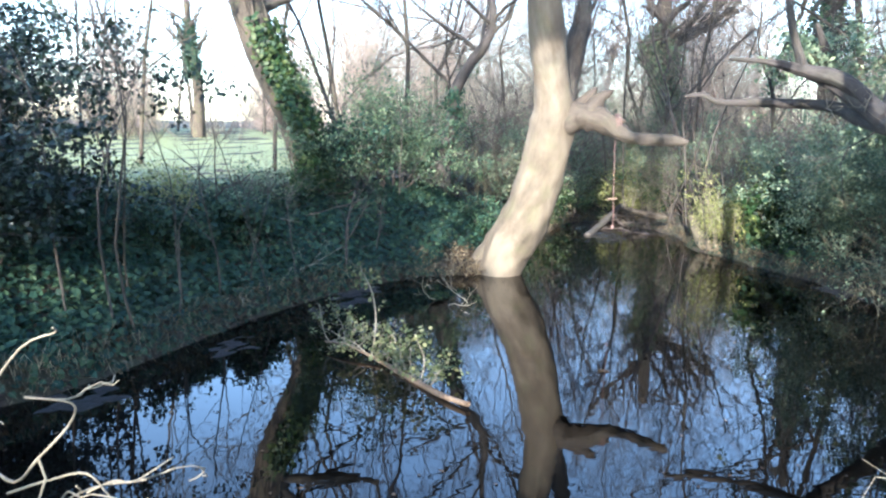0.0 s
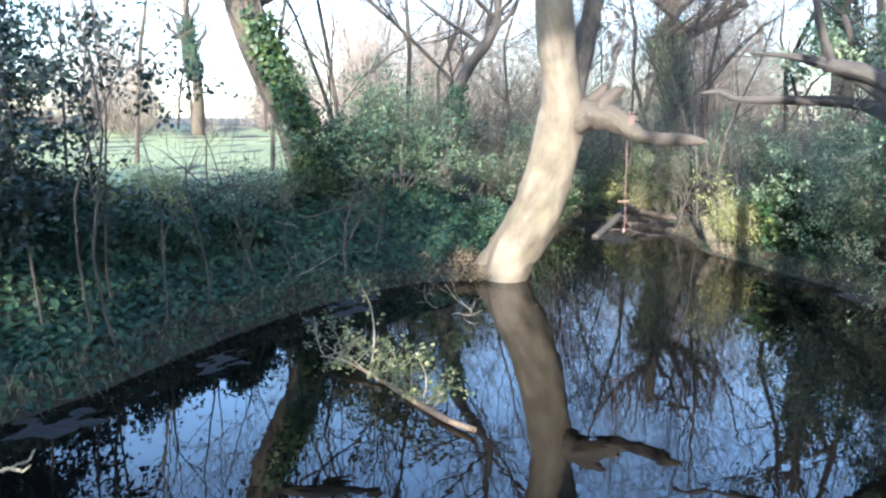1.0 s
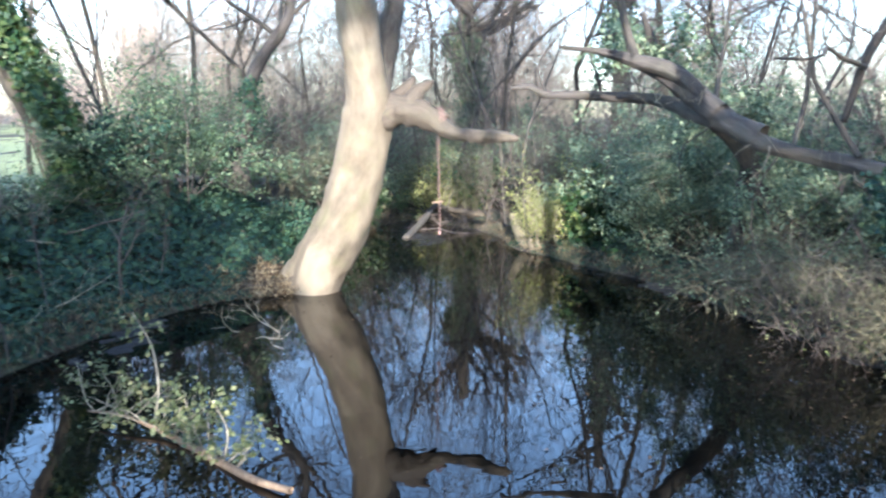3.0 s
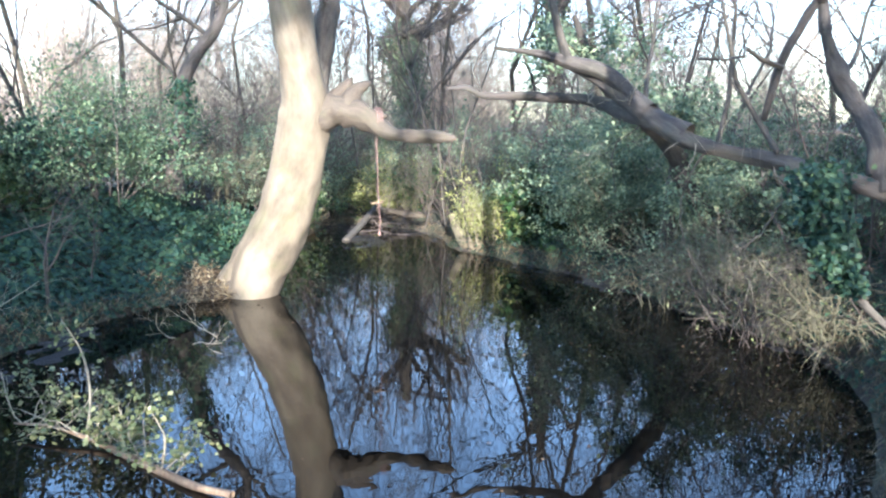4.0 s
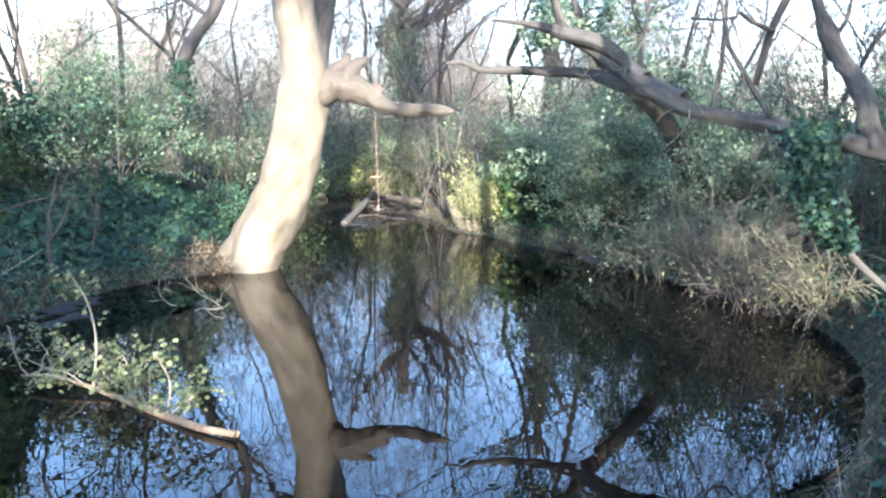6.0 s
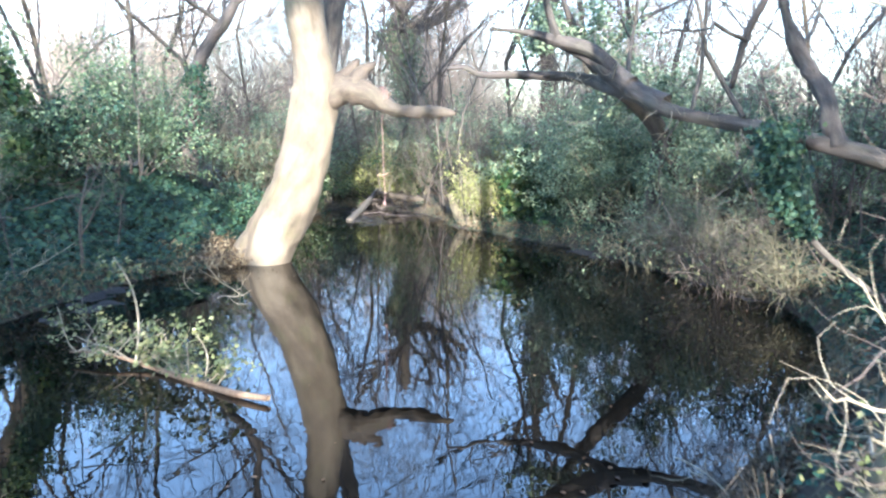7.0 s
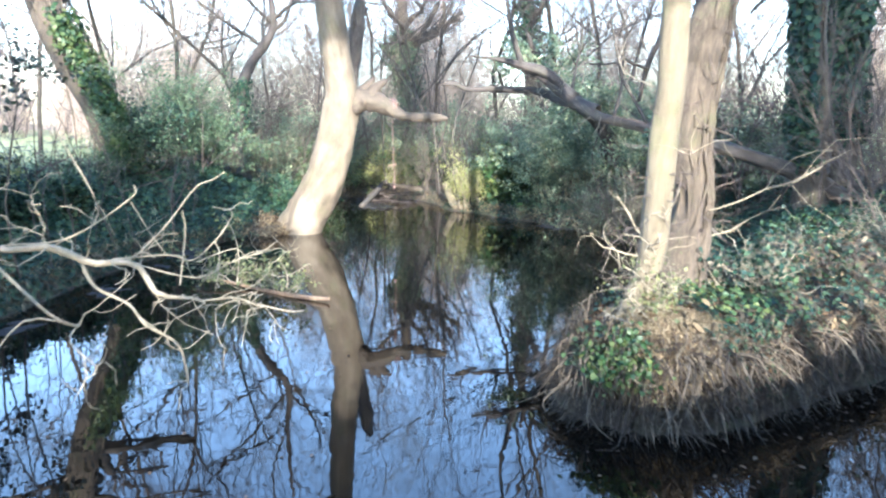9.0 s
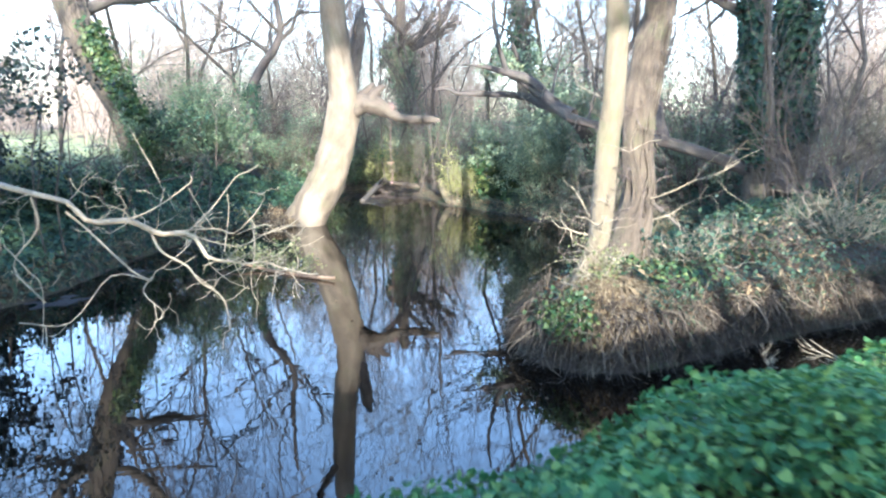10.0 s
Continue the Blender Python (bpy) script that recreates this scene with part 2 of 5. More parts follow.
    def leaves(self, p, nrm, size, rng, form="kite"):
        p = np.asarray(p, float)
        if not len(p):
            return
        k = len(p)
        nrm = np.asarray(nrm, float)
        nrm = nrm / (np.linalg.norm(nrm, axis=1)[:, None] + 1e-9)
        t = np.cross(nrm, rng.normal(0, 1, (k, 3)))
        t /= np.linalg.norm(t, axis=1)[:, None] + 1e-9
        b = np.cross(nrm, t)
        tv, tf = LEAF[form]
        s = (np.asarray(size) * np.ones(k))[:, None, None]
        v = p[:, None] + s * (tv[None, :, 0:1] * t[:, None] + tv[None, :, 1:2] * b[:, None] + tv[None, :, 2:3] * nrm[:, None])
        f = (np.arange(k)[:, None, None] * len(tv) + tf[None]).reshape(-1, 3)
        self.add(v.reshape(-1, 3), None, f)

    def mesh(self, name, mat, smooth=True):
        me = bpy.data.meshes.new(name)
        v = np.concatenate(self.v) if self.v else np.zeros((0, 3))
        q = np.concatenate(self.q) if self.q else np.zeros((0, 4), np.int64)
        t = np.concatenate(self.t) if self.t else np.zeros((0, 3), np.int64)
        me.vertices.add(len(v))
        me.vertices.foreach_set("co", v.astype(np.float32).ravel())
        if mat.name in BARKS:
            at = me.attributes.new("along", "FLOAT_VECTOR", "POINT")
            at.data.foreach_set("vector", np.concatenate(self.w).astype(np.float32).ravel())
        me.loops.add(q.size + t.size)
        me.loops.foreach_set("vertex_index", np.concatenate([q.ravel(), t.ravel()]).astype(np.int32))
        me.polygons.add(len(q) + len(t))
        me.polygons.foreach_set("loop_start", np.concatenate([np.arange(len(q)) * 4, q.size + np.arange(len(t)) * 3]).astype(np.int32))
        me.update(calc_edges=True)
        me.polygons.foreach_set("use_smooth", np.full(len(q) + len(t), smooth))
        me.materials.append(mat)
        me.validate()
        return me


LEAF = {
    "kite": (np.array([(0, 0, 0), (0.45, 0.34, 0.07), (1, 0, -0.06), (0.45, -0.34, 0.07)]), np.array([(0, 1, 2), (0, 2, 3)])),
    "ivy": (np.array([(0, 0, 0), (-0.12, 0.40, 0.06), (0.30, 0.36, 0.03), (0.52, 0.46, 0.07), (1, 0, -0.08), (0.52, -0.46, 0.07), (0.30, -0.36, 0.03), (-0.12, -0.40, 0.06), (0.34, 0, -0.03)]),
            np.array([(0, 8, 1), (1, 8, 2), (2, 8, 3), (3, 8, 4), (4, 8, 5), (5, 8, 6), (6, 8, 7), (7, 8, 0)])),
    "lobed": (np.array([(0, 0, 0), (0.08, 0.43, 0.06), (0.55, 0.36, 0.04), (1, 0, -0.07), (0.55, -0.36, 0.04), (0.08, -0.43, 0.06)]), np.array([(0, 1, 2), (0, 2, 3), (0, 3, 4), (0, 4, 5)])),
    "long": (np.array([(0, 0, 0), (0.3, 0.12, 0.05), (0.7, 0.10, 0.03), (1, 0, -0.08), (0.7, -0.10, 0.03), (0.3, -0.12, 0.05)]), np.array([(0, 1, 5), (1, 2, 4), (1, 4, 5), (2, 3, 4)])),
}


def thing(name, label, category, group="", at=(0, 0, 0)):
    ob = new(name)
    ob.empty_display_size = 0.2
    ob.location = at
    return tagged(ob, label, category, group)


def part(name, soup, mat, parent, label="", kind="", smooth=True):
    ob = new(name, soup.mesh(name, mat, smooth))
    ob.parent = parent
    return tagged(ob, label, "", "", kind)


def boughs(rng, root, o, starts, kids, limb_mat, twig_mat, spread=0.75, rise=0.05, bend=0.2):
    """Each side branch of a tree as a part of its own, its fine twigs as a piece of it."""
    for at, way, length, r in starts:
        br = []
        grow(rng, np.array(at, float) - o, np.array(way, float), length, r, 1, kids, br, spread, rise, bend)
        a, b = split_soup(br, 2)
        bough = part("branch", a, MAT[limb_mat], root)
        part("twig_spray", b, MAT[twig_mat], bough, "", "stuff")


def stuff(name, soup, mat, label, category, smooth=False):
    return tagged(new(name, soup.mesh(name, mat, smooth)), label, category, "", "stuff")


def spline(pts, per=5):
    """A smooth line through points of any width (place and radius together)."""
    p = np.asarray(pts, float)
    p = np.vstack([2 * p[0] - p[1], p, 2 * p[-1] - p[-2]])
    out = []
    for i in range(1, len(p) - 2):
        for s in np.arange(per) / per:
            a, b, c, d = p[i - 1], p[i], p[i + 1], p[i + 2]
            out.append(0.5 * (2 * b + (c - a) * s + (2 * a - 5 * b + 4 * c - d) * s * s + (3 * b - a - 3 * c + d) * s ** 3))
    out.append(p[-2])
    return np.array(out)


def wander(rng, a, b, n=6, amount=0.08):
    """A crooked line from a to b."""
    a, b = np.asarray(a, float), np.asarray(b, float)
    s = np.linspace(0, 1, n + 1)[:, None]
    k = np.cumsum(rng.normal(0, 1, (n + 1, 3)), 0)
    k = k - k[0] * (1 - s) - k[-1] * s
    return a + (b - a) * s + k * amount * np.linalg.norm(b - a) / math.sqrt(n)


def grow(rng, p, d, length, r, level, kids, out, spread=0.8, rise=0.1, bend=0.16, first=0.25, shrink=(0.5, 0.75), thin=0.0018):
    """Branches upon branches: adds (points, radii, level) to out."""
    top = level >= len(kids)
    n = max(2, 6 - level)
    p, d = np.array(p, float), np.array(d, float)
    pts = [p]
    for _ in range(n):
        d = d + rng.normal(0, bend, 3) + np.array([0, 0, rise])
        d /= np.linalg.norm(d)
        p = p + d * length / n
        pts.append(p)
    pts = np.array(pts)
    rad = np.linspace(r, r * (0.3 if top else 0.45), n + 1)
    out.append((pts, rad, level))
    if top:
        return
    for _ in range(kids[level]):
        f = rng.uniform(first, 1.0)
        x = f * n
        i = min(int(x), n - 1)
        q = pts[i] + (pts[i + 1] - pts[i]) * (x - i)
        dd = pts[i + 1] - pts[i]
        dd /= np.linalg.norm(dd)
        side = np.cross(dd, rng.normal(0, 1, 3))
        side /= np.linalg.norm(side) + 1e-9
        a = spread * rng.uniform(0.6, 1.3)
        grow(rng, q, dd * math.cos(a) + side * math.sin(a), length * rng.uniform(*shrink), max(r * 0.42 * (1.15 - 0.6 * f), thin), level + 1, kids, out, spread, rise, bend, first, shrink, thin)


def split_soup(branches, coarse=1):
    """Trunk and limbs in one mesh, twigs in another."""
    a, b = Soup(), Soup()
    last = max(lv for _, _, lv in branches)
    fine = [(p, r) for p, r, lv in branches if lv == last and lv > coarse]
    for p, r, lv in branches:
        if lv <= coarse:
            a.tube(p, r, 8 if lv == 0 else 6)
        elif lv < last:
            b.tube(p, r, 4 if lv == coarse + 1 else 3)
    if fine:
        mid = [len(p) // 2 for p, r in fine]
        b.cones([p[0] for p, r in fine], [p[m] + (p[m] - p[0]) * 0.12 for (p, r), m in zip(fine, mid)], [r[0] for p, r in fine])
        b.cones([p[m] - (p[m] - p[0]) * 0.1 for (p, r), m in zip(fine, mid)], [p[-1] for p, r in fine], [r[0] * 0.75 for p, r in fine])
    return a, b


# ---- the lie of the land ----
SHORE = [(-0.35, 10.87), (0.2, 10.98), (0.75, 11.05), (1.15, 11.5), (1.5, 13), (2.0, 14.6), (2.5, 16.0), (3.0, 16.9), (3.6, 17.4), (4.3, 17.1), (4.7, 16.0), (5.1, 14.8), (4.75, 13.6), (5.2, 12.6), (5.4, 11.7),
         (5.85, 10.5), (5.95, 9.3), (5.9, 8.4), (6.15, 7.25), (5.95, 6.1), (5.15, 5.05), (3.6, 3.95), (2.3, 3.25), (1.45, 2.65), (1.18, 1.95), (1.32, 1.55), (1.7, 1.27), (2.4, 1.28), (3.6, 1.52), (5.2, 1.65),
         (7, 1.9), (9.5, 2.2), (15, 2.6), (15, -0.5), (9, -0.95), (6, -1.1), (3.5, -1.15), (1.5, -1.15), (0.2, -1.15), (-0.8, -1.31), (-2, -1.85), (-3.5, -2.5), (-5, -2.6), (-6.2, -1), (-6.2, 1), (-5.4, 3), (-4.5, 4.5),
         (-3.9, 5.5), (-3.3, 6.1), (-2.77, 7.4), (-2.3, 8.5), (-1.5, 9.75), (-0.95, 10.4)]


def chaikin(p, times=2):
    p = np.asarray(p, float)
    for _ in range(times):
        nx = np.roll(p, -1, 0)
        p = np.stack([0.75 * p + 0.25 * nx, 0.25 * p + 0.75 * nx], 1).reshape(-1, 2)
    return p


POND = chaikin(SHORE, 1)


def shore_dist(x, y):
    """Metres from the waterline, positive on land."""
    x, y = np.atleast_1d(np.asarray(x, float)), np.atleast_1d(np.asarray(y, float))
    a, b = POND, np.roll(POND, -1, 0)
    e = b - a
    ee = (e ** 2).sum(1) + 1e-12
    out = []
    for s in range(0, len(x), 4000):
        u, v = x[s:s + 4000, None] - a[:, 0], y[s:s + 4000, None] - a[:, 1]
        t = np.clip((u * e[:, 0] + v * e[:, 1]) / ee, 0, 1)
        near = ((u - t * e[:, 0]) ** 2 + (v - t * e[:, 1]) ** 2).min(1)
        q = y[s:s + 4000, None]
        cross = ((a[:, 1] > q) != (b[:, 1] > q)) & (u < (q - a[:, 1]) / np.where(e[:, 1] == 0, 1e-12, e[:, 1]) * e[:, 0])
        out.append(np.where(cross.sum(1) % 2 == 1, -1, 1) * np.sqrt(near))
    return np.concatenate(out)


def step(a, b, x):
    t = np.clip((x - a) / (b - a), 0, 1)
    return t * t * (3 - 2 * t)


# x, y, height of the edge, further rise, width of the rise
BANKS = [(0.2, 11.45, 0.06, 0.8, 1.7), (-6, 6, 0.30, 1.0, 3.2), (-4, 8, 0.30, 0.95, 3.0), (-2.5, 10.5, 0.30, 0.95, 2.6), (-0.5, 12.5, 0.25, 1.0, 2.6), (1.0, 15, 0.12, 0.9, 3.0), (3.5, 19, 0.08, 0.5, 3.5), (6, 15, 0.15, 0.6, 3.0),
         (7, 10, 0.22, 0.7, 3.0), (7.5, 6, 0.3, 0.6, 2.5), (3.5, 2.8, 0.38, 0.22, 0.8), (1.8, 2.2, 0.40, 0.22, 0.6), (7, 3.5, 0.35, 0.5, 1.2), (-1.2, -1.8, 0.88, 0.1, 1.0), (0.5, -1.6, 0.9, 0.1, 1.0), (2.2, -1.5, 0.93, 0.1, 1.0), (4, -1.5, 0.93, 0.15, 1.2), (-3, -3.4, 0.55, 0.3, 1.5), (-5, -4, 0.3, 0.4, 2), (-8, 1, 0.3, 0.9, 3)]


def height(x, y):
    x, y = np.atleast_1d(np.asarray(x, float)), np.atleast_1d(np.asarray(y, float))
    d = shore_dist(x, y)
    w = np.stack([1.0 / ((x - b[0]) ** 2 + (y - b[1]) ** 2 + 0.3) ** 1.5 for b in BANKS])
    w /= w.sum(0)
    edge, more, wide = [sum(w[i] * b[k] for i, b in enumerate(BANKS)) for k in (2, 3, 4)]
    wob = 0.05 * np.sin(3.1 * x + 1.7 * y) * np.sin(2.3 * y - 1.1 * x) + 0.03 * np.sin(7.3 * x - 2.0) * np.sin(6.1 * y + x)
    land = edge * step(-0.03, 0.22, d) + more * step(0.12, 1.0, d / wide) + wob * step(0.1, 0.6, d)
    land = land + 0.10 * np.exp(-((x - 0.75) / 0.6) ** 2 - ((y - 11.5) / 0.45) ** 2) * step(-0.02, 0.35, d)      # earth heaped against the great tree
    far = np.hypot(x, y - 8)
    land = land + 0.6 * step(25, 90, far)
    bed = -0.45 * step(0, 0.9, -d) - 0.02
    return np.where(d > -0.02, land - 0.01, bed)


def ground_z(x, y):
    return float(height(x, y)[0])


def slope_normal(x, y):
    e = 0.08
    n = np.stack([-(height(x + e, y) - height(x - e, y)) / (2 * e), -(height(x, y + e) - height(x, y - e)) / (2 * e), np.ones(len(x))], -1)
    return n / np.linalg.norm(n, axis=1)[:, None]


def axis(lo, hi, fine, far):
    core = np.arange(lo, hi, fine)
    out, s, x = [], fine, hi
    while x < far:
        out.append(x)
        s *= 1.35
        x += s
    left, s, x = [], fine, lo
    while x > -far:
        s *= 1.35
        x -= s
        left.append(x)
    return np.concatenate([left[::-1], core, out])


gx, gy = axis(-9, 12, 0.12, 900), axis(-6, 20, 0.12, 900)
mx, my = np.meshgrid(gx, gy)
mz = np.concatenate([height(mx[i], my[i]) for i in range(len(gy))]).reshape(mx.shape)
land = Soup()
i, j = np.meshgrid(np.arange(len(gy) - 1), np.arange(len(gx) - 1), indexing="ij")
k = (i * len(gx) + j).ravel()
land.add(np.stack([mx.ravel(), my.ravel(), mz.ravel()], -1), np.stack([k, k + 1, k + len(gx) + 1, k + len(gx)], -1))
tagged(new("ground", land.mesh("ground", MAT["ground"])), "dark earth banks with leaf litter round the pond", "ground", "", "structure")

pool = Soup()
wx, wy = np.linspace(-8, 15.5, 40), np.linspace(-3, 19, 40)
ax_, ay_ = np.meshgrid(wx, wy)
i, j = np.meshgrid(np.arange(39), np.arange(39), indexing="ij")
k = (i * 40 + j).ravel()
pool.add(np.stack([ax_.ravel(), ay_.ravel(), np.zeros(1600)], -1), np.stack([k, k + 1, k + 41, k + 40], -1))
tagged(new("water", pool.mesh("water", MAT["water"])), "still dark pond water mirroring trees and sky", "water", "", "structure")

# mown lawn beyond the left bank
lawn = Soup()
lx, ly = np.linspace(-95, 1.5, 90), np.concatenate([np.linspace(13.0, 30, 40), np.linspace(31, 78, 40)])
ax_, ay_ = np.meshgrid(lx, ly)
ax_ = ax_ - 4.0
az_ = np.concatenate([height(ax_[r], ay_[r]) for r in range(len(ly))]).reshape(ax_.shape) + 0.03
i, j = np.meshgrid(np.arange(len(ly) - 1), np.arange(len(lx) - 1), indexing="ij")
k = (i * len(lx) + j).ravel()
lawn.add(np.stack([ax_.ravel(), ay_.ravel(), az_.ravel()], -1), np.stack([k, k + 1, k + len(lx) + 1, k + len(lx)], -1))
tagged(new("lawn", lawn.mesh("lawn", MAT["lawn"])), "pale green mown lawn striped by sun and shade", "lawn", "", "structure")


# wet mud and drowned leaves in the shallows, breaking the surface here and there
def mud_flat(label, box, inside, seed, mat, lift):
    rng = np.random.default_rng(seed)
    x0, x1, y0, y1 = box
    nx, ny = int((x1 - x0) / 0.06), int((y1 - y0) / 0.06)
    ax, ay = np.meshgrid(np.linspace(x0, x1, nx), np.linspace(y0, y1, ny))
    d = np.concatenate([shore_dist(r, q) for r, q in zip(ax, ay)]).reshape(ax.shape)
    az = np.array([[noise.noise((x * 1.3, y * 1.3, seed)) * 0.03 + noise.noise((x * 5, y * 5, seed)) * 0.018 + noise.noise((x * 17, y * 17, 3)) * 0.010 for x, y in zip(r, q)] for r, q in zip(ax, ay)])
    az = az + lift * inside(ax, ay, d) - 0.06 * (1 - inside(ax, ay, d))
    az = np.where(d > 0.1, -0.1, az)
    s = Soup()
    i, j = np.meshgrid(np.arange(ny - 1), np.arange(nx - 1), indexing="ij")
    k = (i * nx + j).ravel()
    s.add(np.stack([ax.ravel(), ay.ravel(), az.ravel()], -1), np.stack([k, k + 1, k + nx + 1, k + nx], -1))
    tagged(new("mud_flat", s.mesh("mud_flat", MAT[mat])), label, "mud", "", "structure")


# the two bank sheets also paint the banks' dark reflection into the mud
mud_flat("wet mud along the ivy bank, blackened for the bank's dark reflection", (-4.6, 0.6, 5.0, 11.2), lambda x, y, d: step(-1.5, -0.5, d) * step(0.5, -0.6, x), 4, "mud", -0.008)
mud_flat("black wet mud at the shallow head of the pond", (1.2, 5.3, 12.6, 17.4), lambda x, y, d: step(13.2, 14.6, y + 0.25 * (x - 3.5)), 7, "wet_mud", 0.0)
mud_flat("mud under the right bank, blackened for the shrubs' dark reflection", (4.2, 6.2, 6.4, 12.4), lambda x, y, d: step(-0.9, -0.2, d), 9, "mud", -0.008)


# ---- the great leaning tree in the water ----
def big_tree():
    rng = np.random.default_rng(3)
    root = thing("leaning_tree", "massive pale sunlit tree leaning from the pond, one limb broken", "tree", "", (0.92, 11.2, 0))
    o = np.array([0.92, 11.2, 0, 0])
    t = Soup()
    main = spline(np.array([(0.7, 11.28, -0.35, 0.386), (0.9, 11.22, 0, 0.331), (1.04, 11.15, 0.41, 0.368), (1.25, 11.1, 0.79, 0.386), (1.41, 11, 1.25, 0.368), (1.52, 10.9, 1.7, 0.350),
                            (1.6, 10.8, 2.22, 0.336), (1.63, 10.7, 2.63, 0.304), (1.56, 10.65, 3.12, 0.262), (1.48, 10.6, 3.67, 0.253), (1.43, 10.55, 4.2, 0.248), (1.36, 10.5, 5, 0.230), (1.42, 10.6, 6, 0.202),
                            (1.6, 10.8, 7.2, 0.166), (1.7, 11, 8.6, 0.120), (1.6, 11.3, 10.2, 0.064)]) - o, 8)
    t.tube(main[:, :3], main[:, 3], 44, 0.045, rng, False, 0.014)
    part("trunk", t, MAT["pale_bark"], root)
    q = Soup()
    flare = spline(np.array([(1.2, 11.25, 1.0, 0.24), (1.0, 11.33, 0.62, 0.25), (0.82, 11.42, 0.34, 0.23), (0.6, 11.5, 0.12, 0.18), (0.35, 11.56, -0.1, 0.12)]) - o, 6)
    q.tube(flare[:, :3], flare[:, 3], 26, 0.07, rng, False, 0.02)
    part("root", q, MAT["pale_bark"], root, "flared root spreading into the bank")
    # roots running into the bank
    for a, b, r in (((0.7, 11.25, 0.16), (-0.1, 11.15, 0.04), 0.06), ((0.75, 11.45, 0.30), (0.15, 11.6, 0.12), 0.05)):
        q = Soup()
        q.tube(wander(rng, np.array(a) - o[:3], np.array(b) - o[:3], 9, 0.08), np.linspace(r, r * 0.3, 10), 12, 0.12, rng)
        part("root", q, MAT["rough_bark"], root, "brown root")
    s = Soup()
    # second stem behind, rising from the fork
    fork = spline(np.array([(1.72, 10.85, 2.5, 0.22), (1.86, 11.0, 3.0, 0.19), (1.98, 11.1, 3.5, 0.17), (2.08, 11.2, 3.95, 0.14), (2.15, 11.25, 4.25, 0.09), (2.19, 11.28, 4.5, 0.03)]) - o, 6)
    s.tube(fork[:, :3], fork[:, 3], 20, 0.10, rng, False, 0.05)
    for a, b, r in (((2.0, 11.05, 3.9), (1.99, 11.0, 4.22), 0.05), ((2.16, 11.2, 4.0), (2.3, 11.15, 4.3), 0.045), ((2.05, 11.25, 4.0), (2.1, 11.3, 4.55), 0.05)):
        s.tube(wander(rng, np.array(a) - o[:3], np.array(b) - o[:3], 5, 0.06), np.linspace(r, 0.006, 6), 8, 0.15, rng)
    part("stem", s, MAT["grey_bark"], root, "greyer second stem torn off short")
    b = Soup()
    limb = spline(np.array([(1.52, 10.84, 2.05, 0.18), (1.72, 10.74, 2.32, 0.215), (1.90, 10.63, 2.46, 0.215), (2.06, 10.54, 2.50, 0.20), (2.22, 10.45, 2.46, 0.175), (2.40, 10.36, 2.38, 0.16), (2.53, 10.22, 2.27, 0.115), (2.63, 10.05, 2.21, 0.088), (2.80, 9.92, 2.185, 0.088), (2.98, 9.7, 2.185, 0.078), (3.10, 9.55, 2.175, 0.066), (3.16, 9.47, 2.17, 0.05), (3.22, 9.4, 2.165, 0.018)]) - o, 6)
    b.tube(limb[:, :3], limb[:, 3], 26, 0.10, rng, True, 0.03)
    part("limb", b, MAT["limb_bark"], root, "sawn-off bleached side limb")
    # broken upright snag on the limb
    g = Soup()
    for pts in ([(2.10, 10.55, 2.44, 0.19), (2.20, 10.55, 2.62, 0.14), (2.28, 10.55, 2.75, 0.09), (2.40, 10.56, 2.84, 0.055), (2.48, 10.58, 2.87, 0.02)], [(1.90, 10.65, 2.5, 0.16), (2.02, 10.66, 2.66, 0.12), (2.16, 10.66, 2.80, 0.085), (2.24, 10.66, 2.92, 0.03)], [(2.38, 10.36, 2.43, 0.09), (2.50, 10.26, 2.44, 0.055), (2.58, 10.2, 2.43, 0.02)]):
        snag = spline(np.array(pts) - o, 5)
        g.tube(snag[:, :3], snag[:, 3], 16, 0.08, rng, False, 0.03)
    part("snag", g, MAT["limb_bark"], root, "torn stump of a lost branch")
    boughs(rng, root, o[:3], (((1.38, 10.5, 5.0), (-0.8, -0.2, 0.6), 3.2, 0.09), ((1.5, 10.7, 6.4), (0.8, 0.2, 0.5), 3.0, 0.08), ((1.6, 10.8, 7.2), (-0.6, 0.5, 0.8), 2.6, 0.07), ((1.7, 11, 8.4), (0.5, -0.4, 0.7), 2.2, 0.05),
                              ((1.6, 11.3, 9.8), (0.1, 0.1, 1), 2.2, 0.05)), [6, 5, 4], "grey_bark", "twig")


big_tree()


def rope_swing():
    rng = np.random.default_rng(8)
    root = thing("rope_swing", "faded red rope with a stick handle hanging from the limb", "rope swing", "", (2.47, 10.3, 2.24))
    s = Soup()
    p = wander(rng, (0, 0, 0), (0.02, 0, -1.36), 14, 0.012)
    s.tube(p, np.full(15, 0.0048), 6)
    for k in range(3):
        a = np.linspace(0, 2 * math.pi, 15)
        s.tube(np.stack([0.03 * k - 0.02 + 0 * a, 0.15 * np.cos(a), 0.16 * np.sin(a) + 0.14], -1), np.full(15, 0.006), 5)
    part("rope", s, MAT["rope"], root)
    s = Soup()
    s.tube(wander(rng, (-0.08, 0, -0.93), (0.08, 0.02, -0.92), 4, 0.02), np.full(5, 0.014), 6)
    part("stick", s, MAT["cut_wood"], root, "short wooden handle")
    s = Soup()
    s.tube(np.array([(0.02, 0, -1.36), (0.02, 0, -1.31)]), np.array([0.022, 0.016]), 7)
    part("knot", s, MAT["rope"], root)


rope_swing()


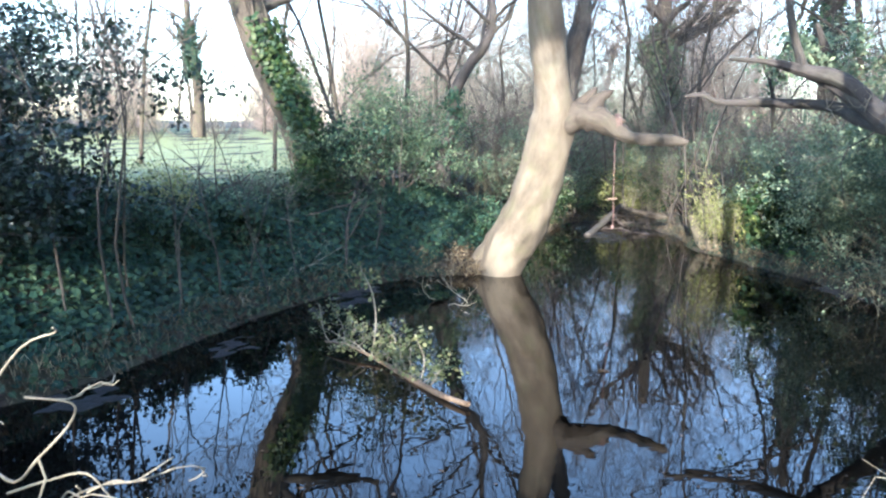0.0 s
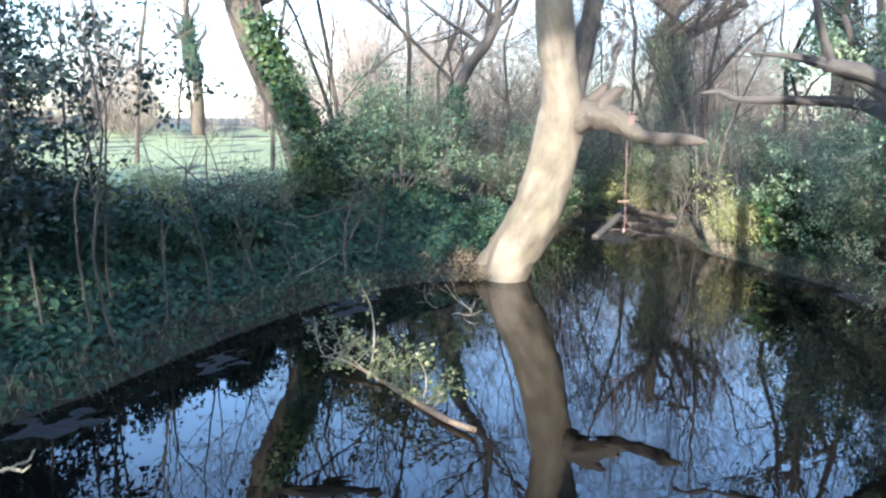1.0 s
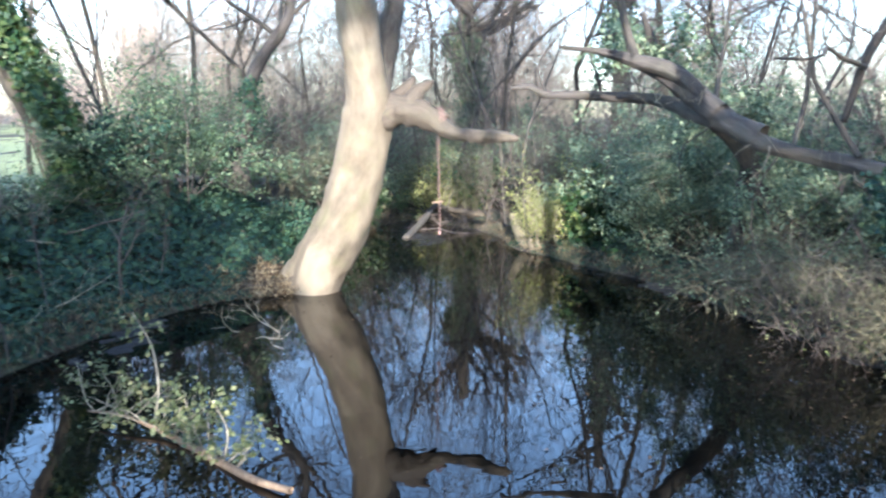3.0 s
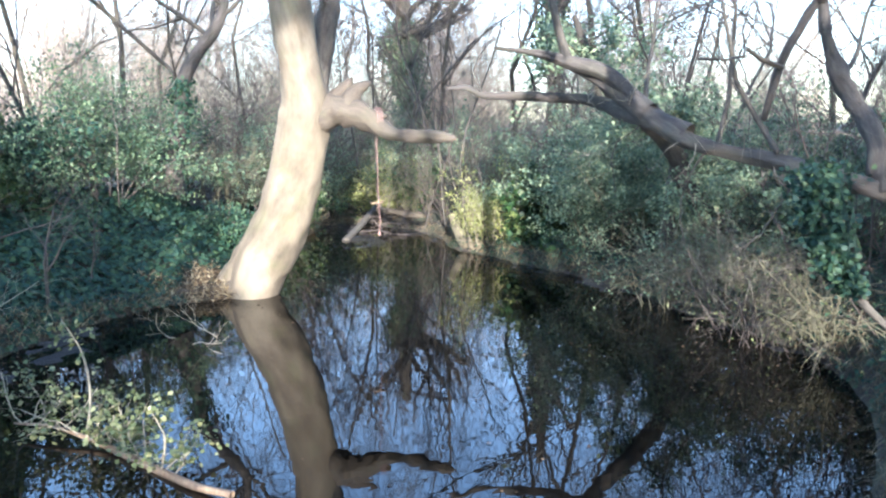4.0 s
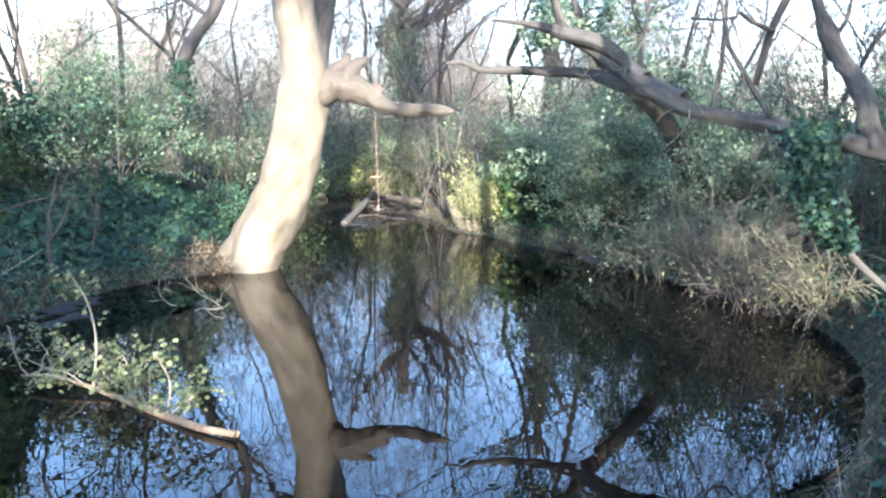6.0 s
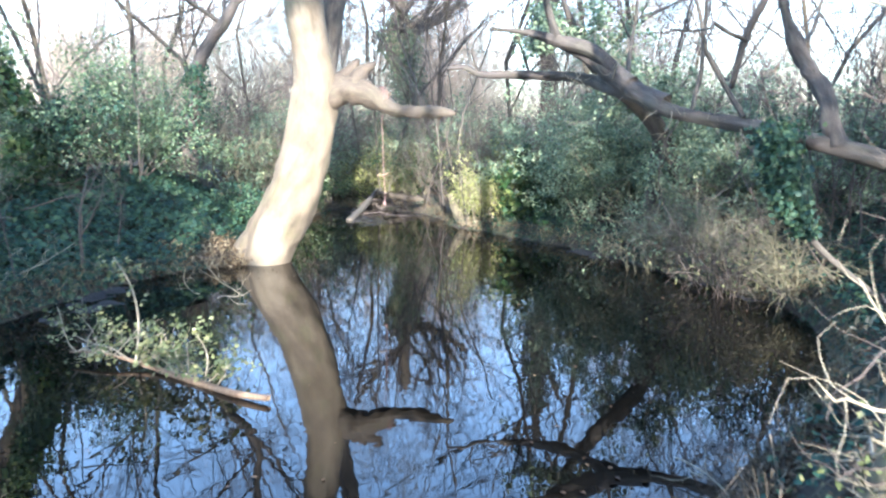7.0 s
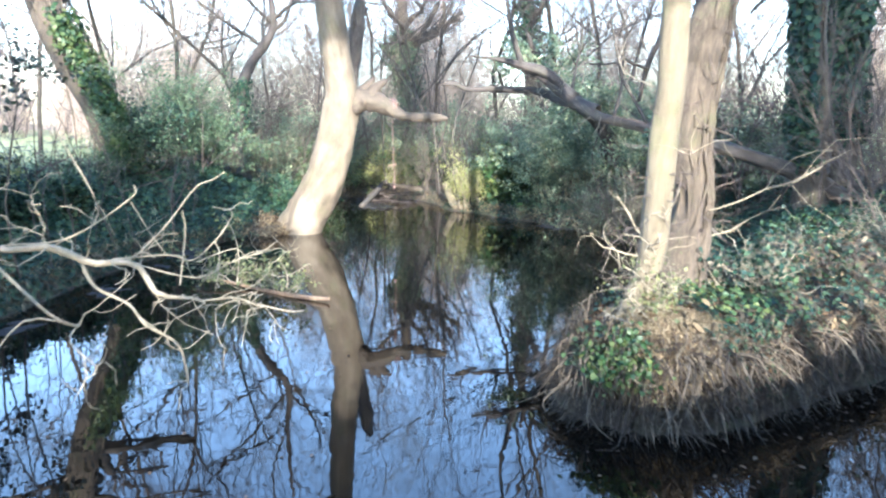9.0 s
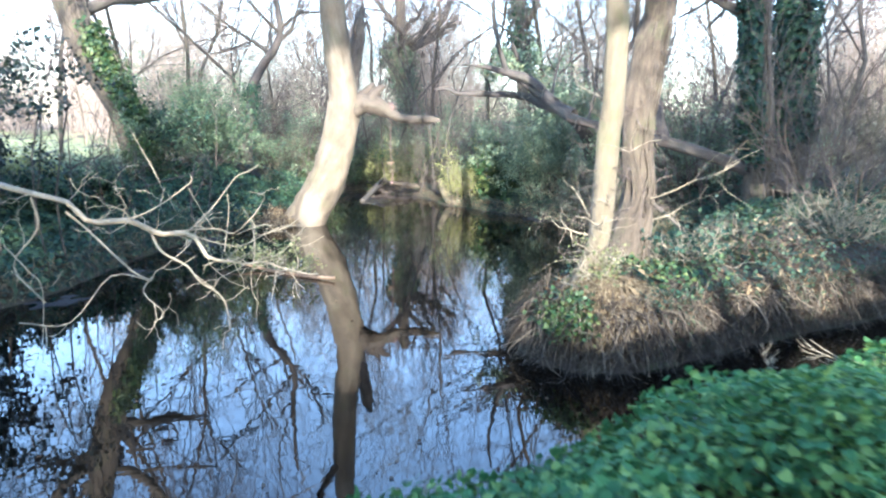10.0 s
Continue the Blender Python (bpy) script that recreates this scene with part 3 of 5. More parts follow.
# ---- the fallen tree slanting over the right bank ----
def fallen_tree():
    rng = np.random.default_rng(5)
    root = thing("fallen_tree", "dark weathered tree slanting over the bank with forked bare limbs", "tree", "", (6.5, 4.75, 1.0))
    o = np.array([6.5, 4.75, 1.0, 0])
    t = Soup()
    a = spline(np.array([(6.95, 4.45, 1.1, 0.17), (6.5, 4.8, 1.40, 0.165), (5.9, 5.2, 1.66, 0.159), (5.38, 5.55, 1.84, 0.138), (5.28, 5.85, 1.92, 0.125), (5.15, 6.3, 2.02, 0.116), (5.0, 6.8, 2.10, 0.116), (4.78, 7.3, 2.25, 0.125), (4.72, 7.8, 2.52, 0.112), (4.47, 8.1, 2.88, 0.099), (4.15, 8.4, 3.02, 0.077), (3.83, 8.6, 3.13, 0.038), (3.48, 8.9, 3.19, 0.019)]) - o, 6)
    t.tube(a[:, :3], a[:, 3] * 0.86 * np.interp(a[:, 1] + o[1], [5.2, 6.9, 7.6], [0.8, 0.68, 1.0]), 24, 0.17, rng, False, 0.06)
    part("trunk", t, MAT["dark_bark"], root)
    t = Soup()
    a = spline(np.array([(4.85, 7.2, 2.25, 0.112), (4.74, 7.65, 2.38, 0.116), (4.77, 8.3, 2.52, 0.101), (4.74, 9.0, 2.65, 0.077), (4.16, 9.5, 2.69, 0.060), (3.72, 9.7, 2.69, 0.045), (3.51, 9.8, 2.79, 0.041), (3.30, 9.9, 2.77, 0.026)]) - o, 6)
    t.tube(a[:, :3], a[:, 3] * 0.9, 16, 0.14, rng, False, 0.03)
    part("lower_limb", t, MAT["dark_bark"], root)
    # hollow sheet of wood between the two limbs
    t = Soup()
    a = spline(np.array([(4.72, 7.7, 2.45, 0.129), (4.62, 8.05, 2.68, 0.116), (4.42, 8.3, 2.86, 0.073), (4.2, 8.45, 2.97, 0.026)]) - o, 5)
    t.tube(a[:, :3], a[:, 3], 12, 0.08, rng)
    part("hollow_wood", t, MAT["dark_bark"], root, "dark hollow inner wood")
    t = Soup()
    a = spline(np.array([(4.15, 8.4, 3.0, 0.065), (4.08, 8.45, 3.25, 0.052), (4.0, 8.5, 3.6, 0.043), (3.95, 8.6, 4.2, 0.034), (4.1, 8.8, 5.0, 0.022)]) - o, 5)
    t.tube(a[:, :3], a[:, 3], 10, 0.08, rng)
    part("upright_limb", t, MAT["grey_bark"], root, "sunlit upright limb")
    t = Soup()
    a = spline(np.array([(5.45, 5.5, 1.82, 0.120), (5.42, 5.6, 2.2, 0.075), (5.50, 5.85, 2.50, 0.075), (5.45, 6.05, 2.78, 0.07), (5.36, 6.15, 3.15, 0.05), (5.33, 6.2, 3.42, 0.047), (5.2, 6.3, 3.15, 0.043), (5.13, 6.4, 2.85, 0.039), (5.1, 6.5, 2.4, 0.030)]) - o, 6)
    t.tube(a[:26, :3], a[:26, 3], 18, 0.26, rng, False, 0.05)
    part("burred_stem", t, MAT["dark_bark"], root, "knobbly stem covered in burrs")
    t = Soup()
    t.tube(a[24:, :3], a[24:, 3], 10, 0.12, rng)
    part("drooping_limb", t, MAT["dark_bark"], root)
    boughs(rng, root, o[:3], (((5.33, 6.2, 3.4), (-0.3, 0.1, 1.0), 2.2, 0.05), ((5.12, 6.35, 2.85), (-0.9, 0.3, -0.1), 1.3, 0.022), ((5.45, 6.05, 2.75), (0.8, 0.2, 0.35), 1.4, 0.028), ((4.75, 7.8, 2.55), (0.25, 0.5, 0.9), 1.7, 0.03), ((4.95, 6.9, 2.15), (0.1, 0.1, 1.0), 2.4, 0.03),
                                ((5.1, 6.3, 2.1), (-0.2, 0.2, 1.0), 1.9, 0.03), ((4.72, 7.7, 2.4), (-0.5, 0.3, -0.6), 1.0, 0.009), ((4.9, 7.0, 2.1), (-0.6, -0.1, -0.8), 1.3, 0.010), ((5.2, 6.1, 2.0), (-0.6, -0.2, -0.9), 1.3, 0.010), ((4.3, 9.4, 2.7), (-0.2, 0.4, 0.8), 1.3, 0.02), ((3.7, 9.7, 2.7), (-0.6, 0.2, 0.7), 0.9, 0.015)), [5, 4, 3], "grey_bark", "pale_twig", 0.8, 0.03, 0.22)
    # pale lichened shoots all along the trunk
    shoots = []
    for k in range(16):
        y = rng.uniform(5.6, 9.2)
        x = np.interp(y, [5.55, 6.3, 7.3, 8.0, 9.2], [5.38, 5.15, 4.8, 4.7, 4.6])
        z = np.interp(y, [5.55, 6.3, 7.3, 8.0, 9.2], [1.84, 2.02, 2.25, 2.5, 2.66])
        shoots.append(((x, y, z), (rng.normal(-0.4, 0.5), rng.normal(-0.2, 0.4), rng.normal(-0.1, 0.6)), rng.uniform(0.4, 0.9), 0.006))
    boughs(rng, root, o[:3], shoots, [5, 4], "pale_twig", "pale_twig", 0.85, 0.0, 0.35)
    # broken limb propped on the bank, wrapped in ivy to its pale foot
    prop = spline(np.array([(5.15, 5.80, 1.96, 0.05), (4.92, 5.68, 1.9, 0.05), (4.90, 5.58, 1.6, 0.048), (4.94, 5.47, 1.28, 0.05), (5.04, 5.33, 1.02, 0.05), (5.24, 5.15, 0.76, 0.045), (5.5, 4.85, 0.45, 0.03)]) * np.array([1, 1, 1, 0.65]) - o, 6)
    t = Soup()
    t.tube(prop[:, :3], prop[:, 3], 10, 0.12, rng)
    part("propped_limb", t, MAT["grey_bark"], root, "pale ivy-wrapped broken limb")
    n = 2400
    s = rng.random(n) ** 0.9
    k = 3 + s * 21
    c0 = prop[np.minimum(k.astype(int), len(prop) - 1), :3]
    wide = (0.12 - 0.07 * s)[:, None] * np.array([1.0, 1.0, 0.6])
    iv = Soup()
    iv.leaves(c0 + rng.normal(0, 1, (n, 3)) * wide, rng.normal(0, 0.6, (n, 3)) + np.array([-0.4, -0.6, 0.3]), rng.uniform(0.03, 0.052, n), rng, "ivy")
    for _ in range(10):
        q = np.array([5.1 + rng.normal(0, 0.12), 5.65 + rng.normal(0, 0.08), 1.9]) - o[:3]
        iv.tube(wander(rng, q, q + np.array([rng.normal(0, 0.06), -0.2, -rng.uniform(0.5, 1.0)]), 6, 0.05), np.full(7, 0.006), 4)
    part("hanging_ivy", iv, MAT["ivy"], root, "curtain of dark glossy ivy", "stuff")


fallen_tree()


# ---- two trees on the spit ----
def ivy_sleeve(path, rng, count, size, form="kite", spreadout=0.06, squash=1.0, side=(0.0, 6.2832)):
    """Leaves round a trunk given as points with radii."""
    k = rng.integers(0, len(path) - 1, count)
    f = rng.random(count)[:, None]
    c = path[k] * (1 - f) + path[k + 1] * f
    a = rng.uniform(*side, count)
    out = np.stack([np.cos(a), np.sin(a), rng.normal(0, 0.2, count)], -1)
    clump = 0.5 + 0.5 * np.sin(c[:, 2] * 5.1 + 2 * np.sin(a * 2 + c[:, 2] * 2.3))
    r = c[:, 3] + rng.uniform(0.0, spreadout, count) * (0.4 + clump)
    s = Soup()
    s.leaves(c[:, :3] + out * r[:, None] * squash, out + rng.normal(0, 0.45, (count, 3)) + np.array([0, 0, 0.3]), rng.uniform(0.7, 1.3, count) * size, rng, form)
    return s


def spit_trees():
    rng = np.random.default_rng(11)
    z = ground_z(2.05, 2.25)
    root = thing("slender_tree", "slender pale yellow-barked tree sunlit on the spit", "tree", "trees on the spit", (2.04, 2.25, z))
    o = np.array([2.04, 2.25, z, 0])
    path = spline(np.array([(1.98, 2.27, 0.35, 0.17), (2.03, 2.25, 0.66, 0.135), (2.10, 2.2, 1.03, 0.118), (2.15, 2.2, 1.68, 0.112), (2.19, 2.2, 2.22, 0.108), (2.21, 2.2, 2.74, 0.105), (2.20, 2.2, 3.3, 0.10), (2.15, 2.2, 4.5, 0.09), (2.2, 2.3, 6.5, 0.06), (2.1, 2.4, 9, 0.02)]) - o, 6)
    s = Soup()
    s.tube(path[:, :3], path[:, 3], 22, 0.09, rng, False, 0.03)
    for b in ((1.7, 2.1, 0.45), (1.75, 2.6, 0.4), (2.3, 2.0, 0.5), (1.6, 2.35, 0.35)):
        s.tube(wander(rng, np.array((2.0, 2.25, 0.68)) - o[:3], np.array(b) - o[:3], 5, 0.08), np.linspace(0.07, 0.02, 6), 8, 0.1, rng)
    part("trunk", s, MAT["near_bark"], root)
    boughs(rng, root, np.zeros(3), [(path[int(np.argmin(np.abs(path[:, 2] + o[2] - zz))), :3], dv, L, r * (0.7 if zz < 3 else 1)) for zz, dv, L, r in ((1.0, (-0.8, -0.2, 0.3), 0.55, 0.013), (0.85, (-0.9, 0.1, 0.1), 0.6, 0.012), (1.15, (-0.6, 0.3, 0.3), 0.5, 0.011), (1.3, (-0.6, -0.4, 0.6), 0.5, 0.010), (0.95, (-0.5, -0.6, 0.1), 0.5, 0.012), (0.8, (-0.9, -0.3, -0.1), 0.6, 0.012), (0.7, (-0.8, 0.2, -0.1), 0.7, 0.011), (2.3, (-0.4, -0.2, 0.8), 0.8, 0.010), (1.9, (-0.5, 0.1, 0.7), 0.6, 0.008), (1.2, (0.7, -0.3, 0.1), 0.6, 0.010), (0.75, (-0.6, -0.5, 0.15), 0.55, 0.011), (3.6, (-0.6, 0.3, 0.8), 1.6, 0.03), (4.6, (0.5, 0.3, 0.8), 1.6, 0.03), (5.6, (-0.2, -0.5, 0.8), 1.6, 0.03), (6.6, (0.4, 0.2, 0.9), 1.5, 0.02))], [4, 3], "pale_twig", "pale_twig", 0.9, 0.0, 0.5)

    # fine dead twigs bristling from the lower trunk
    boughs(rng, root, np.zeros(3), [(path[int(np.argmin(np.abs(path[:, 2] + o[2] - zz))), :3], (math.cos(a), math.sin(a), rng.uniform(-0.3, 0.5)), rng.uniform(0.25, 0.55), 0.005) for zz, a in zip(rng.uniform(0.6, 2.2, 36), rng.uniform(1.6, 6.4, 36))], [4, 3], "twig", "pale_twig", 0.9, 0.0, 0.5)

    z = ground_z(2.78, 2.6)
    root = thing("rough_tree", "brown rough-barked tree with climbing stems on the spit", "tree", "trees on the spit", (2.78, 2.6, z))
    o = np.array([2.78, 2.6, z, 0])
    path = spline(np.array([(2.76, 2.6, 0.3, 0.24), (2.79, 2.6, 0.98, 0.165), (2.84, 2.6, 1.46, 0.155), (2.79, 2.6, 1.93, 0.15), (2.85, 2.6, 2.51, 0.165), (2.94, 2.6, 3.01, 0.16), (2.98, 2.6, 3.4, 0.155), (3.0, 2.7, 5.0, 0.13), (2.9, 2.8, 7.0, 0.09), (3.0, 2.9, 9.5, 0.03)]) - o, 6)
    s = Soup()
    s.tube(path[:, :3], path[:, 3], 32, 0.16, rng, False, 0.07)
    for k in range(18):                     # woody climbers on the bark
        a0 = rng.uniform(0, 6.3)
        ii = np.arange(2, 34, 2)
        a = a0 + np.cumsum(rng.normal(0, 0.3, len(ii)))
        s.tube(np.stack([path[ii, 0] + np.cos(a) * path[ii, 3] * 1.02, path[ii, 1] + np.sin(a) * path[ii, 3] * 1.02, path[ii, 2]], -1), np.full(len(ii), rng.uniform(0.006, 0.014)), 6, 0.2, rng)
    part("trunk", s, MAT["rough_bark"], root)
    boughs(rng, root, np.zeros(3), [(path[int(np.argmin(np.abs(path[:, 2] + o[2] - zz))), :3], (math.cos(a), math.sin(a), rng.uniform(-0.2, 0.6)), rng.uniform(0.3, 0.7), 0.006) for zz, a in zip(rng.uniform(0.6, 3.0, 40), rng.uniform(2.2, 6.9, 40))], [5, 4], "twig", "pale_twig", 0.9, 0.0, 0.45)
    boughs(rng, root, np.zeros(3), [(path[int(np.argmin(np.abs(path[:, 2] + o[2] - zz))), :3], dv, L, r) for zz, dv, L, r in ((1.1, (0.7, -0.4, -0.2), 0.9, 0.0077), (1.3, (0.8, -0.2, 0.1), 1.1, 0.0088), (1.0, (0.6, -0.6, 0.0), 0.9, 0.0066), (1.6, (0.5, -0.5, 0.3), 0.7, 0.0066), (2.6, (0.5, -0.2, 0.5), 0.8, 0.0077), (4.2, (0.6, 0.2, 0.7), 1.8, 0.04), (5.2, (-0.5, 0.5, 0.7), 1.8, 0.04), (6.4, (0.2, -0.5, 0.8), 1.8, 0.03), (7.4, (0.5, 0.5, 0.8), 1.6, 0.03))], [5, 4], "pale_twig", "pale_twig", 0.8, 0.0, 0.42)


spit_trees()


def ivy_tree(name, label, points, seed, count, size, form="kite", mat="ivy", sleeve=(0, 100), spreadout=0.14, crown=True, barkm="rough_bark", group="", side=(0.0, 6.2832), vines=0):
    rng = np.random.default_rng(seed)
    p0 = np.array(points[0], float)
    z = ground_z(p0[0], p0[1])
    root = thing(name, label, "tree", group, (p0[0], p0[1], z))
    o = np.array([p0[0], p0[1], z, 0])
    path = spline(np.array(points, float) - o, 6)
    s = Soup()
    s.tube(path[:, :3], path[:, 3], 18, 0.08, rng, False, 0.03)
    for _ in range(vines):                 # old ivy stems clasping the bark
        ii = np.arange(rng.integers(0, 6), len(path) - rng.integers(8, 24), 2)
        a = rng.uniform(0, 6.3) + np.cumsum(rng.normal(0, 0.25, len(ii)))
        s.tube(np.stack([path[ii, 0] + np.cos(a) * path[ii, 3] * 1.04, path[ii, 1] + np.sin(a) * path[ii, 3] * 1.04, path[ii, 2]], -1), np.full(len(ii), rng.uniform(0.010, 0.024)), 6, 0.25, rng)
    part("trunk", s, MAT[barkm], root)
    keep = path[(path[:, 2] >= sleeve[0]) & (path[:, 2] <= sleeve[1])]
    part("ivy", ivy_sleeve(keep, rng, count, size, form, spreadout, 1.0, side), MAT[mat], root, "thick green ivy climbing the trunk", "stuff")
    if crown:
        starts = []
        for k in range(8):
            i = min(int(len(path) * rng.uniform(0.55, 0.98)), len(path) - 2)
            a = rng.uniform(0, 6.3)
            starts.append((path[i, :3], (math.cos(a), math.sin(a), 0.7), rng.uniform(1.6, 3.0), path[i, 3] * 0.5))
        boughs(rng, root, np.zeros(3), starts, [6, 5, 3], "grey_bark", "twig")
    return root


# leaning ivy tree beside the lawn
ivy_tree("ivy_clad_tree", "leaning brown trunk with ivy up its sunlit side", [(-2.25, 12.6, 0.9, 0.30), (-2.4, 12.4, 1.6, 0.26), (-2.6, 12.35, 2.4, 0.25), (-2.95, 12.4, 3.2, 0.28), (-3.3, 12.45, 4.2, 0.30), (-3.6, 12.6, 5.6, 0.26), (-3.7, 12.8, 7.5, 0.18), (-3.6, 13, 9.5, 0.08)], 21, 3200, 0.07, "ivy", "ivy_light", (0.0, 3.0), 0.20, side=(-1.7, 0.75), vines=14)
# twin ivy trunks beyond the spit
ivy_tree("ivy_clad_tree", "tall trunk wrapped in dark green ivy above the ditch", [(6.7, 4.75, 0.8, 0.24), (6.66, 4.75, 1.4, 0.20), (6.58, 4.75, 2.2, 0.19), (6.5, 4.8, 3.0, 0.18), (6.4, 4.8, 4.2, 0.17), (6.3, 4.9, 6.5, 0.12), (6.3, 5, 9, 0.05)], 22, 3600, 0.075, "ivy", "ivy", (0.7, 9), 0.13, side=(1.3, 4.2), vines=10)
ivy_tree("ivy_clad_tree", "tall trunk wrapped in dark green ivy above the ditch", [(8.75, 6.1, 0.9, 0.30), (8.65, 6.05, 1.8, 0.26), (8.55, 6.0, 3.0, 0.26), (8.45, 6.0, 4.2, 0.25), (8.4, 6.1, 6.5, 0.2), (8.4, 6.2, 10, 0.06)], 23, 6500, 0.08, "ivy", "ivy", (0.8, 10), 0.15, vines=6)
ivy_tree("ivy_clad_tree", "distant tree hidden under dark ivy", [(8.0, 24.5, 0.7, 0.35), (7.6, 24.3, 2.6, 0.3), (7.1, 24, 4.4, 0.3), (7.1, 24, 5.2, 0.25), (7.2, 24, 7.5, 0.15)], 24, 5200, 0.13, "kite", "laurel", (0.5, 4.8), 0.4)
ivy_tree("ivy_clad_tree", "distant tree hidden under dark ivy", [(10.5, 20, 0.7, 0.3), (10.6, 20, 3.0, 0.26), (10.4, 20, 5, 0.22), (10.4, 20, 8.5, 0.1)], 25, 2200, 0.14, "kite", "ivy", (3.2, 6.5), 0.4)
# crooked tree on the far left bank
ivy_tree("crooked_tree", "crooked dark tree with a burred base on the ivy bank", [(-0.15, 13.9, 1.2, 0.26), (-0.02, 13.9, 1.75, 0.17), (0.14, 13.9, 2.5, 0.115), (0.22, 13.9, 3.0, 0.105), (0.45, 13.9, 3.45, 0.10), (0.75, 13.9, 3.85, 0.09), (0.90, 13.9, 4.3, 0.075), (0.85, 14, 5.2, 0.06), (0.9, 14.1, 7, 0.03)], 26, 900, 0.07, "kite", "ivy", (0.6, 2.2), 0.12, True, "dark_bark")


# ---- bare woodland all round ----
def bare_tree(seed, h, r, kids, bend=0.14, lean=0.1, mat="grey_bark", twig="twig"):
    rng = np.random.default_rng(seed)
    root = thing("bare_tree", "bare winter tree with a net of fine brown twigs", "tree", "woodland trees")
    br = []
    grow(rng, (0, 0, -0.2), (rng.normal(0, lean), rng.normal(0, lean), 1), h, r, 0, kids, br, 0.7, 0.06, bend, 0.15, (0.38, 0.62), 0.0045)
    a, b = split_soup(br, 1)
    part("trunk", a, MAT[mat], root)
    part("crown", b, MAT[twig], root, "", "stuff")
    return root


def thicket(seed, twig, h=2.6, stems=16, label="tangle of bare tan stems and twigs"):
    rng = np.random.default_rng(seed)
    root = thing("thicket", label, "thicket", "thickets")
    br = []
    for _ in range(stems):
        a, q = rng.uniform(0, 6.3), rng.uniform(0, 0.9)
        grow(rng, (q * math.cos(a), q * math.sin(a), -0.1), (0.5 * math.cos(a) + rng.normal(0, 0.2), 0.5 * math.sin(a) + rng.normal(0, 0.2), 1), h * rng.uniform(0.6, 1.1), 0.011, 0, [6, 6], br, 0.6, 0.02, 0.2, 0.1, (0.35, 0.6), 0.005)
    a, b = split_soup(br, 0)
    part("brushwood", a, MAT[twig], root, "", "stuff")
    part("twig_spray", b, MAT[twig], root, "", "stuff")
    return root


def set_down(ob, x, y, turn=0.0, size=1.0, sink=0.0):
    ob.matrix_basis = Matrix.Translation((x, y, ground_z(x, y) - sink)) @ Matrix.Rotation(turn, 4, "Z") @ Matrix.Scale(size, 4)
    return ob


def copy_down(ob, x, y, turn, size):
    c = copy_thing(ob, Matrix.Identity(4))
    return set_down(c, x, y, turn, size)


TREES = [bare_tree(31, 9, 0.06, [9, 6, 5, 4], 0.18), bare_tree(32, 11, 0.08, [10, 6, 5, 3], 0.18), bare_tree(33, 8, 0.045, [9, 6, 5, 4], 0.22, 0.2), bare_tree(34, 7, 0.04, [9, 6, 5, 4], 0.2, 0.15, "dark_bark"), bare_tree(35, 10, 0.06, [9, 6, 5, 4], 0.16, 0.05, "rough_bark", "olive_twig")]
rng = np.random.default_rng(50)
spots = [(-0.9, 20, 0), (1.2, 17.5, 2), (3.2, 21, 3), (5.0, 19, 2), (6.2, 17, 3), (7.4, 15.2, 2), (8.6, 18, 1), (9.5, 13.5, 3), (11, 16, 0), (10.2, 10.5, 2), (12.5, 12, 4), (13, 9, 1), (11.5, 7.2, 3), (14.5, 5.5, 0), (10.8, 4.2, 2), (13, 3.6, 3),
         (-1.8, 15.8, 3), (1.9, 23, 4), (4.5, 26, 0), (8, 28, 1), (12, 24, 2), (15, 19, 4), (17, 14, 0), (17, 9, 1), (19, 6, 2), (-3.8, 24, 2), (0, 28, 1), (-6, 40, 4), (-1, 36, 0), (4, 36, 1), (10, 38, 4), (16, 30, 0), (22, 24, 1), (24, 14, 4), (22, 8, 3), (6.9, 20.5, 4), (2.2, 30, 3), (-11.5, 24, 2), (-4.6, 19, 0), (-9.5, 22, 4), (-12, 16, 2), (9.0, 11.6, 2), (7.9, 13.4, 4), (11.8, 9.6, 2), (-2.6, 17.8, 4), (9.8, 7.6, 3), (3.6, 23.5, 2)]
for n, (x, y, k) in enumerate(spots):
    t, s = rng.uniform(0, 6.3), rng.uniform(0.8, 1.25)
    if k < len(TREES) and TREES[k].location.length == 0:
        set_down(TREES[k], x, y, t, s)
    else:
        copy_down(TREES[k], x, y, t, s)
# far edge of the lawn and the woods beyond
for n in range(20):
    x, y = -62 + n * 5.2 + rng.normal(0, 1.0), 62 + rng.normal(0, 5) - max(0, n - 14) * 0.9
    if n == 0:
        # far crown takes the twig colour with haze mixed in
        FAR = set_down(bare_tree(36, 10, 0.16, [9, 7, 5], 0.16, 0.08, "grey_bark", "hazed_twig"), x, y, 0.3, 1.2)
    else:
        copy_down(FAR, x, y, rng.uniform(0, 6.3), rng.uniform(0.8, 1.5))

THICK = [thicket(41, "twig"), thicket(42, "olive_twig", 2.2), thicket(43, "pale_twig", 1.9, 14), thicket(44, "twig", 3.4, 18)]
